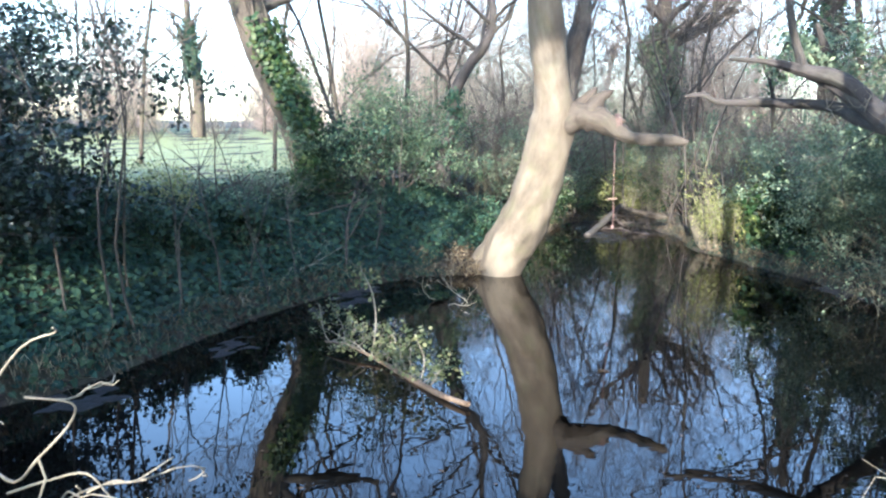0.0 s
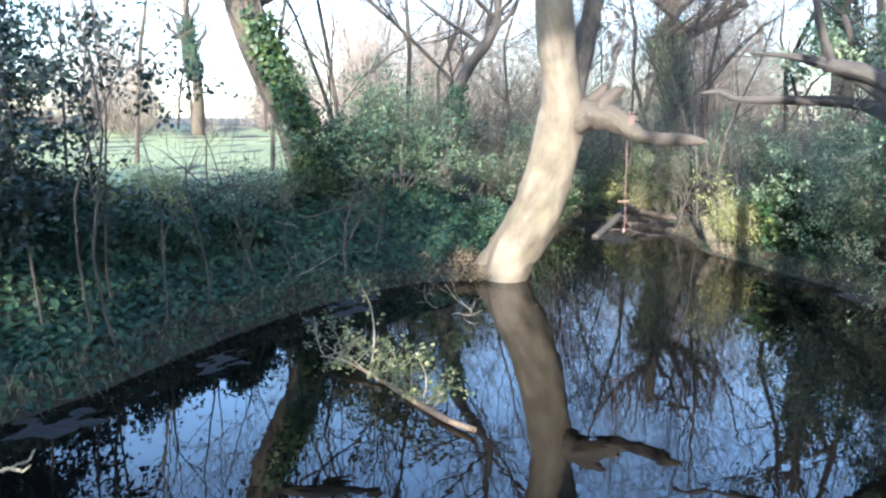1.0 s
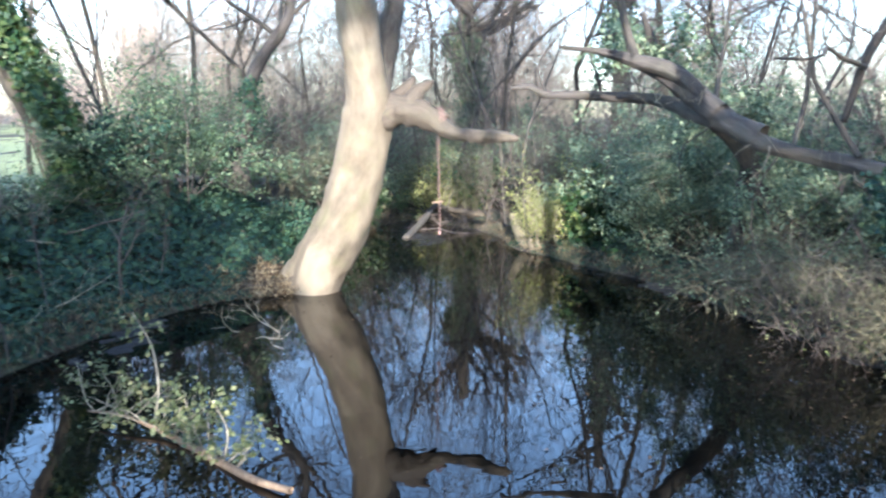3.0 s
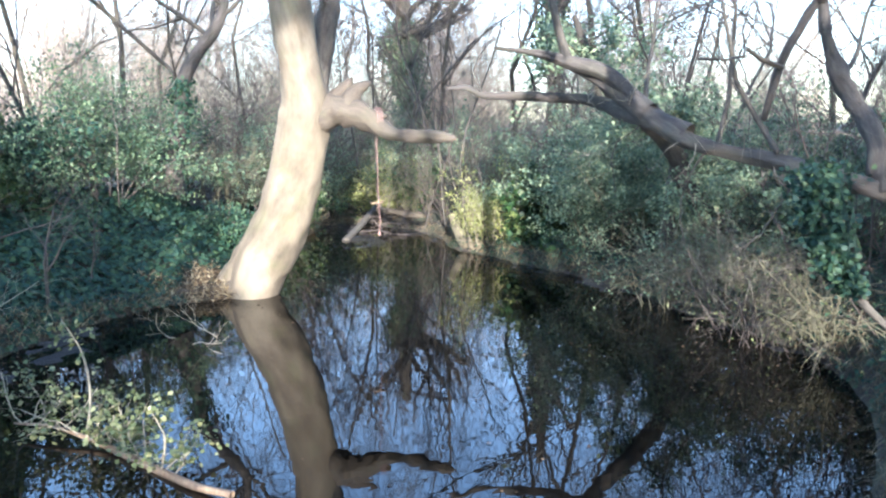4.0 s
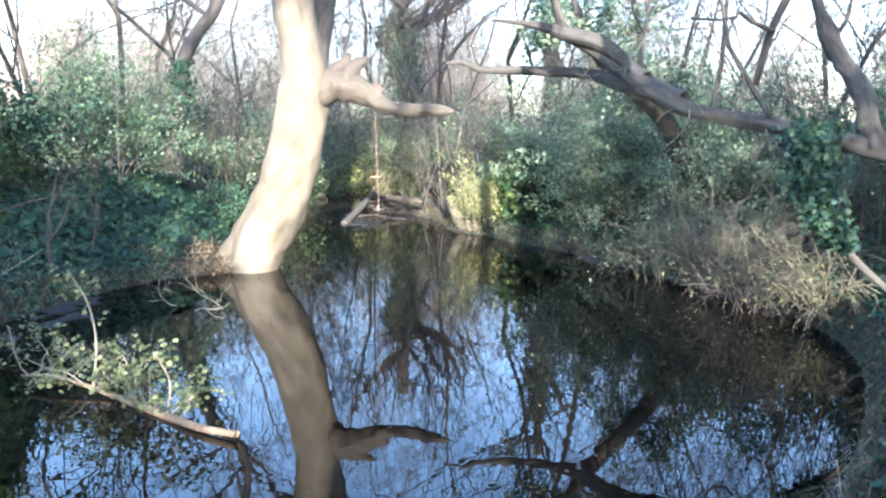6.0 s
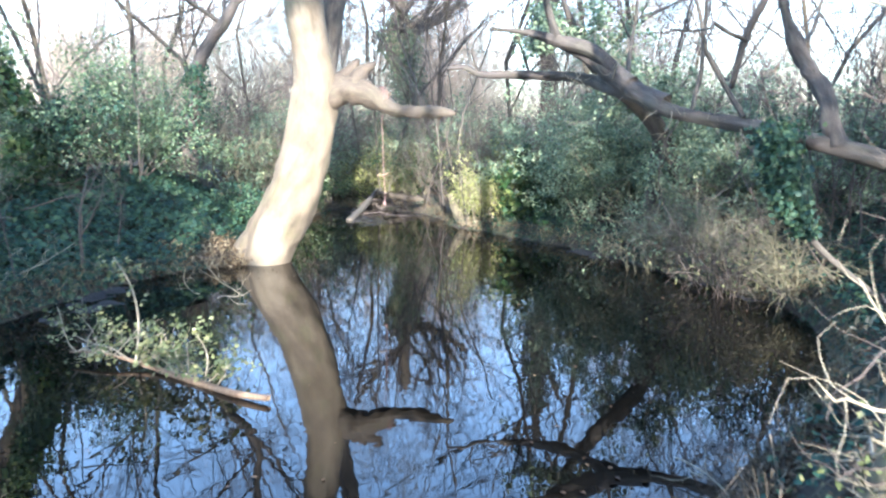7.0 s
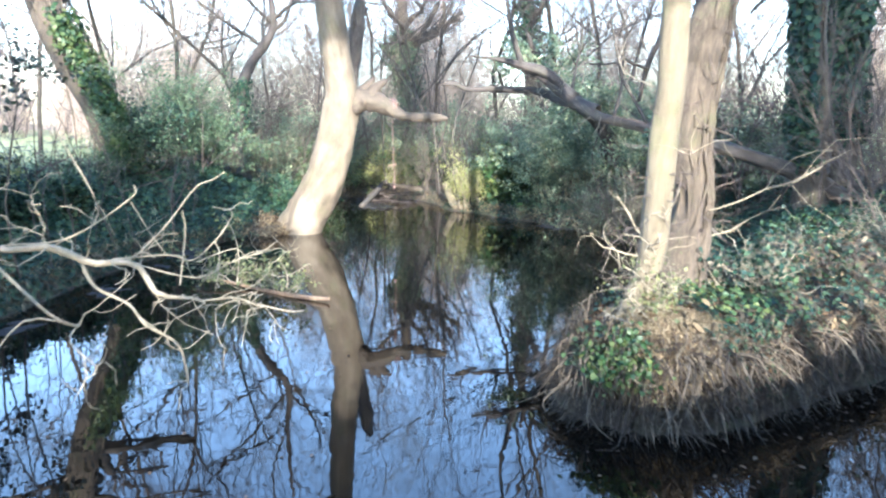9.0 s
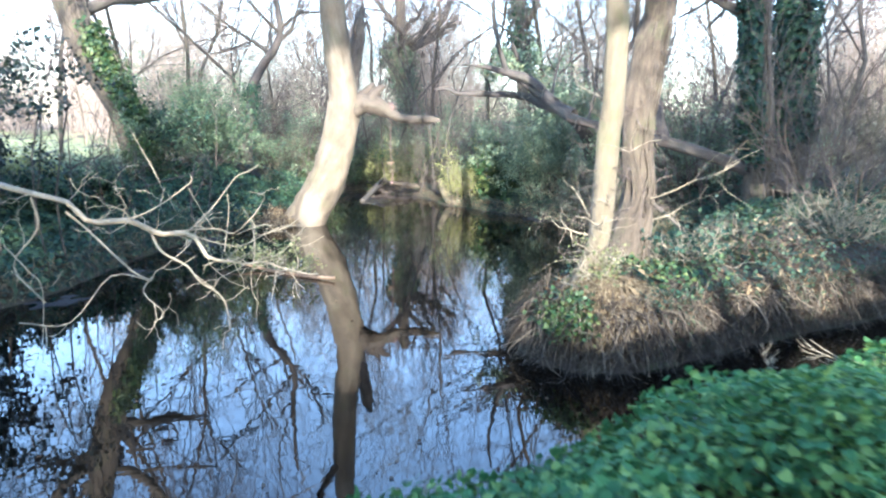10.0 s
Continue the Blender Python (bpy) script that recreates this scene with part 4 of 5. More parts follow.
tspots = [(-0.8, 16.2, 3), (0.6, 15.6, 1), (1.6, 16.8, 0), (2.0, 18.6, 3), (4.9, 17.8, 1), (5.8, 15.9, 0), (6.6, 14.2, 1), (3.4, 19.4, 1), (7.6, 12.6, 3), (8.4, 10.6, 0), (8.8, 8.6, 3), (7.6, 7.2, 0), (9.4, 6.4, 3), (8.2, 4.4, 1), (10.2, 3.4, 0), (6.0, 20.4, 3), (0.2, 18.8, 0), (9.8, 15.0, 3), (-2.0, 14.4, 1), (12, 5.2, 2), (13.5, 7.4, 2),
          (-7.5, 11.5, 0), (-9, 9.5, 3), (3.0, 23, 3), (8.8, 21.5, 0), (12, 18.5, 3), (14, 11, 0), (6.9, 3.5, 0), (8.9, 5.0, 0)]
for n, (x, y, k) in enumerate(tspots):
    t, s = rng.uniform(0, 6.3), rng.uniform(0.75, 1.15)
    if THICK[k].location.length == 0:
        set_down(THICK[k], x, y, t, s)
    else:
        copy_down(THICK[k], x, y, t, s)

for n in range(9):
    copy_down(THICK[n % 4], -36 + n * 3.0 + rng.normal(0, 0.8), 50 + rng.normal(0, 3), rng.uniform(0, 6.3), rng.uniform(1.5, 2.2))


# ---- scrub and distant woods: fine stems past counting ----
def haze_of_stems(name, label, n, seed, place, tall, thick, mat):
    rng = np.random.default_rng(seed)
    s = Soup()
    x, y = place(rng, n)
    z = height(x, y)
    h = tall[0] + (tall[1] - tall[0]) * rng.random(n) ** 1.1
    lean = rng.normal(0, 0.35, (n, 2))
    up = rng.random(n) ** 1.1 * h * 0.82             # many start high, as branches do
    base = np.stack([x, y, z + up], -1)
    length = h * rng.uniform(0.2, 0.6, n)
    bend = rng.normal(0, 1.3, (n, 2)) * (up / h)[:, None] + lean
    mid = base + np.stack([bend[:, 0] * 0.5, bend[:, 1] * 0.5, rng.uniform(0.3, 0.9, n)], -1) * (length * 0.5)[:, None]
    tip = mid + np.stack([bend[:, 0] + rng.normal(0, 0.3, n), bend[:, 1] + rng.normal(0, 0.3, n), rng.uniform(-0.1, 0.8, n)], -1) * (length * 0.5)[:, None]
    r = rng.uniform(thick[0], thick[1], n) * (1.1 - 0.7 * up / h)
    s.cones(base, mid + (mid - base) * 0.1, r)
    s.cones(mid - (mid - base) * 0.1, tip, r * 0.75)
    side = mid + (rng.normal(0, 0.5, (n, 3)) + np.array([0, 0, 0.25])) * (length * 0.4)[:, None]
    if thick[1] < 0.02:
        s.cones(mid, side, r * 0.6)
    return stuff(name, s, MAT[mat], label, "woodland", True)


def ring_place(r0, r1, a0, a1):
    def go(rng, n):
        clump = rng.integers(0, 90, n)
        ca, cr = rng.random(90), rng.random(90)
        a = radians(a0) + radians(a1 - a0) * np.clip(ca[clump] + rng.normal(0, 0.012, n), 0, 1)
        r = r0 + (r1 - r0) * np.clip(cr[clump] + rng.normal(0, 0.06, n), 0, 1)
        return r * np.sin(a), 4 + r * np.cos(a)
    return go


# angles from +y, clockwise; the lawn lies between -60 and -12
haze_of_stems("scrub", "pale tan scrub and saplings behind the pond", 12000, 501, ring_place(16, 25, -9, 62), (2.0, 6.2), (0.004, 0.009), "pale_twig")
haze_of_stems("scrub", "olive scrub behind the pond", 5000, 502, ring_place(16, 26, -8, 80), (1.0, 4.0), (0.006, 0.013), "olive_twig")
# the next two woods get their haze from the paler twig colour
haze_of_stems("distant_woods", "bare woods in the distance, coloured paler for sun and haze", 46000, 503, ring_place(26, 50, -11, 95), (3.5, 12.5), (0.008, 0.019), "hazed_twig")
haze_of_stems("distant_woods", "bare woods beyond the lawn, coloured paler for sun and haze", 60000, 504, ring_place(54, 85, -75, 5), (1.5, 14), (0.014, 0.036), "hazed_twig")
haze_of_stems("distant_woods", "far woods at the sides", 3000, 505, ring_place(45, 80, 90, 280), (3, 12), (0.03, 0.08), "twig")


# ---- leafy shrubs ----
def shrub(name, label, x, y, rx, ry, h, count, size, mat, seed, twig="twig", stems=14, form="kite", base=0.0, group="", thick=0.011, droop=0.0):
    rng = np.random.default_rng(seed)
    z = ground_z(x, y)
    root = thing(name, label, "shrub", group, (x, y, z))
    br = []
    for _ in range(stems):
        a, q = rng.uniform(0, 6.3), rng.uniform(0, 0.5)
        px, py = q * math.cos(a) * rx, q * math.sin(a) * ry
        grow(rng, (px, py, -0.05 if ground_z(x + px, y + py) > 0.02 else 0.0), (0.6 * math.cos(a) * rx / h, 0.6 * math.sin(a) * ry / h, 0.9), h * rng.uniform(0.55, 1.0), thick, 0, [6, 5], br, 0.75, droop, 0.22, 0.15, (0.3, 0.55))
    a, b = split_soup(br, 0)
    part("brushwood", a, MAT[twig], root, "", "stuff")
    part("twig_spray", b, MAT[twig], root, "", "stuff")
    ends = np.concatenate([p[1:] for p, r, lv in br if lv >= 1])
    ends = ends[ends[:, 2] > base]
    pick = ends[rng.integers(0, len(ends), count)] + rng.normal(0, 0.07, (count, 3)) * np.array([1, 1, 0.8])
    s = Soup()
    s.leaves(pick, rng.normal(0, 0.7, (count, 3)) + np.array([0, -0.25, 0.6]), rng.uniform(0.6, 1.25, count) * size, rng, form)
    part("foliage", s, MAT[mat], root, "", "stuff")
    return root


def overhanging_tree():
    """A dark trunk leaning out of the right bank's shrubs, known best from its mirror image."""
    rng = np.random.default_rng(58)
    z = ground_z(7.9, 9.9)
    root = thing("leaning_evergreen", "dark evergreen trunk leaning out of the bank shrubs over the pond", "tree", "", (7.9, 9.9, z))
    o = np.array([7.9, 9.9, z, 0])
    path = spline(np.array([(8.0, 9.95, 0.5, 0.17), (7.0, 9.4, 1.15, 0.15), (6.3, 9.3, 2.05, 0.135), (5.65, 9.2, 2.5, 0.12), (5.1, 9.1, 2.85, 0.10), (4.75, 8.95, 3.15, 0.06), (4.5, 8.9, 3.6, 0.03)]) - o, 6)
    s = Soup()
    s.tube(path[:, :3], path[:, 3], 14, 0.10, rng, False, 0.03)
    part("trunk", s, MAT["dark_bark"], root)
    fork = spline(np.array([(6.45, 9.3, 1.85, 0.10), (6.6, 9.6, 1.2, 0.11), (6.75, 9.8, 0.4, 0.12)]) - o, 5)
    s = Soup()
    s.tube(fork[:, :3], fork[:, 3], 12, 0.10, rng)
    part("stem", s, MAT["dark_bark"], root)
    br = []
    for k in range(14):
        i = rng.integers(8, len(path) - 6)
        a = rng.uniform(0, 6.3)
        grow(rng, path[i, :3], (math.cos(a), math.sin(a), 0.25), rng.uniform(0.5, 1.0), 0.014, 1, [5, 4], br, 0.8, 0.02, 0.25)
    w, lf = Soup(), []
    for q, r, lv in br:
        w.tube(q, r, 4)
        lf.append(q[1:])
    part("twig_spray", w, MAT["olive_twig"], root, "", "stuff")
    lf = np.concatenate(lf)
    n = 5000
    s = Soup()
    s.leaves(lf[rng.integers(0, len(lf), n)] + rng.normal(0, 0.06, (n, 3)), rng.normal(0, 0.7, (n, 3)) + np.array([0, -0.2, 0.6]), rng.uniform(0.04, 0.075, n), rng, "kite")
    part("foliage", s, MAT["privet"], root, "", "stuff")


overhanging_tree()
shrub("evergreen_shrub", "broad grey-green evergreen shrub overhanging the water", 7.1, 9.6, 1.5, 1.7, 2.5, 30000, 0.05, "privet", 61, "olive_twig", 22, group="bank shrubs")
shrub("evergreen_shrub", "broad grey-green evergreen shrub overhanging the water", 6.8, 11.4, 1.2, 1.3, 2.5, 21000, 0.05, "privet", 62, "olive_twig", 18, group="bank shrubs")
shrub("ivy_bush", "bush of broad glossy green leaves at the waterside", 6.1, 12.4, 0.7, 0.7, 1.3, 2600, 0.10, "ivy_light", 63, "twig", 10, "ivy", group="bank shrubs")
shrub("yellow_shrub", "sunlit yellow-green shrub on the waterline", 5.25, 13.15, 0.45, 0.45, 1.15, 4500, 0.04, "yellow_leaf", 64, "pale_twig", 20, group="bank shrubs")
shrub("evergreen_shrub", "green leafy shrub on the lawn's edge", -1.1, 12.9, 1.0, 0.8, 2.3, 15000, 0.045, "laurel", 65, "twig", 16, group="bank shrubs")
shrub("evergreen_shrub", "deep green shrub round the ivy tree's foot", -2.05, 12.5, 0.55, 0.5, 1.5, 4500, 0.07, "ivy", 66, "twig", 12, group="bank shrubs")
shrub("evergreen_shrub", "low green shrub under the crooked tree", 0.6, 13.6, 0.9, 0.8, 0.7, 4000, 0.06, "ivy", 67, "twig", 12, group="bank shrubs")
shrub("evergreen_shrub", "dark shrub behind the pond's head", 2.6, 18.2, 1.4, 1.0, 1.6, 5000, 0.08, "privet", 68, "olive_twig", 14, group="bank shrubs")
shrub("evergreen_shrub", "pale olive shrub behind the pond's head", 4.6, 18.2, 0.9, 0.7, 1.3, 3000, 0.07, "yellow_leaf", 69, "olive_twig", 12, group="bank shrubs")
shrub("evergreen_shrub", "dark green shrub behind the bank", 8.2, 8.0, 1.4, 1.5, 1.8, 12000, 0.055, "privet", 70, "olive_twig", 16, group="bank shrubs")
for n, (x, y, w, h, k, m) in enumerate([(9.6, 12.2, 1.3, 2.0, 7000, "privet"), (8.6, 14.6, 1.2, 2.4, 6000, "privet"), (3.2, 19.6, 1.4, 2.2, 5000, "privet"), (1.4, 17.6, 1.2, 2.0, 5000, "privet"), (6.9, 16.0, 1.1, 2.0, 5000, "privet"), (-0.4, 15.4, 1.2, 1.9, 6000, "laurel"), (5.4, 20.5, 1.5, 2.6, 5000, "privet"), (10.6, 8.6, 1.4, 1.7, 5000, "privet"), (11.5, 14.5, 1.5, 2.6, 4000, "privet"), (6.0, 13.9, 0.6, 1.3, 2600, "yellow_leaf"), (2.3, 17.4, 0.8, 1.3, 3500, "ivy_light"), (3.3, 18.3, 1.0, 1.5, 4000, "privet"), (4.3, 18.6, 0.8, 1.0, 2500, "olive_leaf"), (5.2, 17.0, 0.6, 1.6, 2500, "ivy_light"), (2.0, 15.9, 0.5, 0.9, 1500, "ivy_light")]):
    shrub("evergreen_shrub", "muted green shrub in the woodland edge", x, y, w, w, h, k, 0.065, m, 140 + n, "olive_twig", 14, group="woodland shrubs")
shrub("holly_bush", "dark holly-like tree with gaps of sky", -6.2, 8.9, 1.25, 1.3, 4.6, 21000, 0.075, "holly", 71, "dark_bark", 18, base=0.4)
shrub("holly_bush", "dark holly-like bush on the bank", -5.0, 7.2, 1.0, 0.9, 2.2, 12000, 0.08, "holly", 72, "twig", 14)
shrub("waterside_tangle", "tangle of pale twigs trailing into the water", 6.0, 7.3, 0.9, 1.0, 1.5, 900, 0.04, "olive_leaf", 73, "twig", 40, thick=0.006, droop=-0.10)
shrub("waterside_tangle", "tangle of pale twigs trailing into the water", 5.9, 8.6, 0.7, 0.8, 1.5, 700, 0.045, "privet", 74, "olive_twig", 34, thick=0.006, droop=-0.10)


for n, (x, y, w, h, m) in enumerate([(6.35, 7.3, 0.7, 1.5, "olive_twig"), (6.3, 8.0, 0.6, 1.4, "pale_twig"), (6.35, 8.8, 0.5, 1.2, "olive_twig"), (6.15, 6.5, 0.6, 1.2, "olive_twig")]):
    shrub("waterside_tangle", "arching tan stems of dead bramble trailing into the water", x, y, w, w, h, 60, 0.03, "olive_leaf", 170 + n, m, 24, group="dead brambles", thick=0.009, droop=-0.2)
for n, (x, y, w, h, m) in enumerate([(-5.2, 10.6, 1.0, 0.7, "ivy_light"), (-4.2, 9.9, 0.8, 0.6, "yellow_leaf"), (-3.4, 10.9, 0.9, 0.6, "privet"), (-2.7, 11.6, 0.8, 0.6, "ivy_light"), (-6.4, 9.4, 1.1, 0.9, "privet"), (-4.6, 11.9, 1.0, 0.5, "yellow_leaf"), (-3.2, 12.7, 0.8, 0.5, "privet")]):
    shrub("bank_scrub", "low tangle of dead stems and leafy sprigs on the bank top", x, y, w, w * 0.7, h * 1.1, 1500, 0.05, m, 120 + n, "pale_twig" if n % 2 else "twig", 16, group="bank-top scrub", thick=0.006)


for n, (x, y, w, h) in enumerate([(-4.6, 8.5, 0.7, 0.75), (-3.7, 9.4, 0.6, 0.6), (-5.5, 7.9, 0.8, 0.9), (-6.3, 6.6, 0.9, 1.1), (-3.0, 10.1, 0.6, 0.55), (-6.9, 5.0, 1.0, 1.2), (-7.4, 3.2, 1.0, 1.3)]):
    shrub("ivy_bush", "dark ivy heaped over a stump on the shaded bank", x, y, w, w * 0.8, h, 2600, 0.06, "ivy", 190 + n, "twig", 14, "lobed", group="ivy heaps", thick=0.006)


# ---- ivy and litter over the banks ----
def scatter(rng, n, box, ok):
    x, y = rng.uniform(box[0], box[1], n), rng.uniform(box[2], box[3], n)
    d = shore_dist(x, y)
    m = ok(x, y, d)
    return x[m], y[m], d[m]


def carpet(name, label, box, ok, n, size, mat, seed, form="kite", lift=0.10, cat="ivy"):
    rng = np.random.default_rng(seed)
    x, y, d = scatter(rng, n, box, ok)
    clump = 0.5 + 0.5 * np.sin(2.9 * x + 1.3 * np.sin(2.1 * y)) * np.sin(2.5 * y + 1.1 * np.sin(1.7 * x))
    z = height(x, y) + rng.random(len(x)) * lift * (0.35 + clump) + 0.01
    nrm = slope_normal(x, y) + rng.normal(0, 0.42, (len(x), 3))
    s = Soup()
    s.leaves(np.stack([x, y, z], -1), nrm, rng.uniform(0.65, 1.3, len(x)) * size, rng, form)
    return stuff(name, s, MAT[mat], label, cat)


left = lambda x, y, d: (d > 0.0) & (d < 4.2) & (x < 1.6) & (np.hypot((x - 0.45) / 0.6, (y - 11.25) / 0.42) + 0.2 * np.sin(9 * x) * np.sin(8 * y) > 0.9)
carpet("ground_ivy", "dense dark ivy covering the shaded bank", (-9, 1.6, 3.5, 15.5), left, 120000, 0.072, "ivy", 81, "lobed")
carpet("leaf_litter", "brown dead leaves among the ivy", (-9, 9, -3, 20), lambda x, y, d: (d > 0.0) & (d < 4.0), 26000, 0.07, "litter", 82, "kite", 0.05, "leaves")
carpet("ground_ivy", "ivy creeping over the far bank", (4.6, 11, 3.0, 14), lambda x, y, d: (d > -0.02) & (d < 3.5), 40000, 0.06, "ivy", 83, "kite", 0.20)
carpet("ground_ivy", "ivy and nettles over the spit", (1.0, 9.5, 1.2, 5.0), lambda x, y, d: (d > 0.1) & (x > 1.45) & ~((np.abs(x - 1.95) < 0.38) & (y < 2.3)), 11000, 0.042, "ivy", 84, "lobed", 0.14)
carpet("ground_ivy", "patches of green nettle on the spit", (1.5, 9.5, 1.3, 5.0), lambda x, y, d: (d > 0.12) & (np.sin(2.3 * x + 1.0) * np.sin(2.9 * y + 0.6 * x) > 0.25) & ~((np.abs(x - 1.95) < 0.38) & (y < 2.3)), 12000, 0.045, "ivy_light", 184, "lobed", 0.2)
carpet("leaf_litter", "dead brown leaves and stems over the spit", (1.2, 9.5, 1.2, 5.0), lambda x, y, d: (d > 0.06) & (np.hypot((x - 1.95) / 0.6, (y - 1.75) / 0.55) > 1), 12000, 0.05, "litter", 185, "long", 0.10, "leaves")
carpet("dry_grass", "straw-coloured dead stems over the spit", (2.0, 9.5, 1.3, 4.6), lambda x, y, d: (d > 0.06) & (np.sin(1.7 * x) + np.sin(3.1 * y + x) > 0.2), 5000, 0.11, "dry", 186, "long", 0.16, "dry grass")
carpet("ground_ivy", "bright green ivy and nettles on the near bank", (-3.0, 7.0, -3.5, -0.9), lambda x, y, d: (d > 0.03) & (y > -2.8 - 0.4 * np.sin(2.7 * x) - 0.25 * np.sin(6.1 * x + 1)), 130000, 0.035, "near_green", 85, "lobed", 0.30)


carpet("ground_ivy", "ivy and nettles thinning out across the near bank", (-9, 11, -8, 0.1), lambda x, y, d: (d > 0.04) & (np.sin(1.9 * x + 0.7 * y) + np.sin(2.3 * y - 1.1 * x) + 1.5 * np.exp(y * 0.4) > -0.3), 50000, 0.05, "near_green", 80, "kite", 0.16)
carpet("dry_grass", "sunlit dead grass and leaves at the slender tree's foot", (1.35, 2.6, 1.3, 2.4), lambda x, y, d: (d > 0.06) & (np.hypot((x - 1.98) / 0.6, (y - 1.72) / 0.5) < 1), 42000, 0.02, "dry", 86, "kite", 0.03, "dry grass")
carpet("leaf_litter", "dead leaves clinging to the spit's side", (0.9, 9.5, 1.0, 3.4), lambda x, y, d: (d > 0.0) & (d < 0.35), 40000, 0.035, "litter", 87, "kite", 0.06, "leaves")
carpet("ground_ivy", "ivy trailing down the spit's side", (2.2, 9.5, 1.0, 2.4), lambda x, y, d: (d > 0.02) & (d < 0.4) & (np.sin(3.1 * x) + np.sin(7.7 * x + 1) > -0.2), 16000, 0.045, "ivy", 88, "kite", 0.08)


carpet("dry_grass", "brown grass and litter among the great tree's roots", (-0.9, 1.0, 10.7, 12.3), lambda x, y, d: (d > -0.02) & (np.hypot((x - 0.2) / 0.85, (y - 11.3) / 0.45) + 0.25 * np.sin(9 * x) * np.sin(8 * y) < 0.9), 5200, 0.06, "litter", 89, "long", 0.05, "dry grass")


def fringe(name, label, n, seed, where, mat="dry", lo=0.08, hi=0.30, inland=(0.02, 0.28)):
    """Dry blades and rootlets hanging along the waterline."""
    rng = np.random.default_rng(seed)
    a, b = POND, np.roll(POND, -1, 0)
    ln = np.linalg.norm(b - a, axis=1)
    k = rng.choice(len(a), n, p=ln / ln.sum())
    f = rng.random(n)[:, None]
    c = a[k] * (1 - f) + b[k] * f
    t = (b[k] - a[k]) / ln[k][:, None]
    out = np.stack([t[:, 1], -t[:, 0]], -1)
    test = shore_dist(*(c + out * 0.1).T)
    out *= np.sign(test)[:, None]
    m = where(c[:, 0], c[:, 1])
    c, out, n = c[m], out[m], int(m.sum())
    back = rng.uniform(*inland, n)
    p0 = c + out * back[:, None]
    z0 = height(p0[:, 0], p0[:, 1])
    L = rng.uniform(lo, hi, n)
    d = np.stack([-out[:, 0] * 0.6 + rng.normal(0, 0.5, n), -out[:, 1] * 0.6 + rng.normal(0, 0.5, n), rng.normal(0.15, 0.5, n)], -1)
    d /= np.linalg.norm(d, axis=1)[:, None]
    base = np.concatenate([p0, z0[:, None]], 1)
    mid, tip = base + d * L[:, None] * 0.55 + np.array([0, 0, 0.03]), base + d * L[:, None] - np.array([0, 0, 1]) * (L * 0.35)[:, None]
    tip[:, 2] = np.maximum(tip[:, 2], 0.003)
    w = np.cross(d, np.array([0.3, 0.2, 1.0]))
    w = w / (np.linalg.norm(w, axis=1)[:, None] + 1e-9) * rng.uniform(0.0015, 0.004, n)[:, None]
    v = np.stack([base - w, base + w, mid + w, mid - w, tip], 1).reshape(-1, 3)
    i = np.arange(n)[:, None] * 5
    s = Soup()
    s.add(v, i + np.array([[0, 1, 2, 3]]), i + np.array([[3, 2, 4]]))
    return stuff(name, s, MAT[mat], label, "dry grass")


fringe("dry_fringe", "brown dead stems hanging over the waterline", 15000, 91, lambda x, y: (y > 3) & (x < 1.5), "rootlet", 0.08, 0.26)
carpet("dry_grass", "pale grass stems on the earth beside the great tree", (-0.9, 1.0, 10.7, 12.3), lambda x, y, d: (d > -0.02) & (np.hypot((x - 0.2) / 0.85, (y - 11.3) / 0.45) + 0.25 * np.sin(9 * x) * np.sin(8 * y) < 0.95), 3800, 0.07, "dry", 99, "long", 0.06, "dry grass")
fringe("dry_fringe", "bleached dry grass hanging over the waterline", 17000, 94, lambda x, y: (y > 3) & (x < 1.5), "dry", 0.10, 0.30)
fringe("dry_fringe", "dead stems and rootlets along the banks", 16000, 92, lambda x, y: (x > 1.5) & (y > 3.2))
shrub("bramble", "low tangle of bramble and dry stems on the spit", 3.3, 2.5, 0.7, 0.5, 0.55, 650, 0.045, "ivy", 76, "pale_twig", 30, "lobed", group="spit brambles", thick=0.005)
shrub("bramble", "low tangle of bramble and dry stems on the spit", 4.5, 2.6, 0.8, 0.6, 0.6, 450, 0.05, "ivy", 77, "twig", 34, group="spit brambles", thick=0.005)
shrub("bramble", "low tangle of bramble and dry stems on the spit", 5.9, 2.7, 0.8, 0.6, 0.7, 350, 0.05, "ivy", 78, "pale_twig", 34, group="spit brambles", thick=0.005)
shrub("bramble", "yellowish dry sprigs round the slender tree's foot", 2.02, 2.1, 0.24, 0.2, 0.42, 700, 0.035, "olive_leaf", 75, "pale_twig", 14, group="spit brambles", thick=0.004)
shrub("bramble", "dark green clump on the spit's tip", 1.42, 1.72, 0.24, 0.26, 0.26, 1500, 0.042, "ivy_light", 79, "pale_twig", 12, "lobed", group="spit brambles")
fringe("dry_fringe", "grey rootlets hanging down the undercut spit", 45000, 93, lambda x, y: (x > 0.9) & (y > 0.9) & (y < 3.3), "rootlet", 0.10, 0.5)
fringe("dry_fringe", "pale dead grass along the spit", 900, 95, lambda x, y: (x > 0.9) & (y > 0.9) & (y < 3.3), "dry", 0.10, 0.40)


fringe("dry_fringe", "dark rootlets trailing into the water under the spit", 30000, 98, lambda x, y: (x > 0.9) & (y > 0.9) & (y < 3.3), "rootlet", 0.08, 0.34, (-0.01, 0.12))


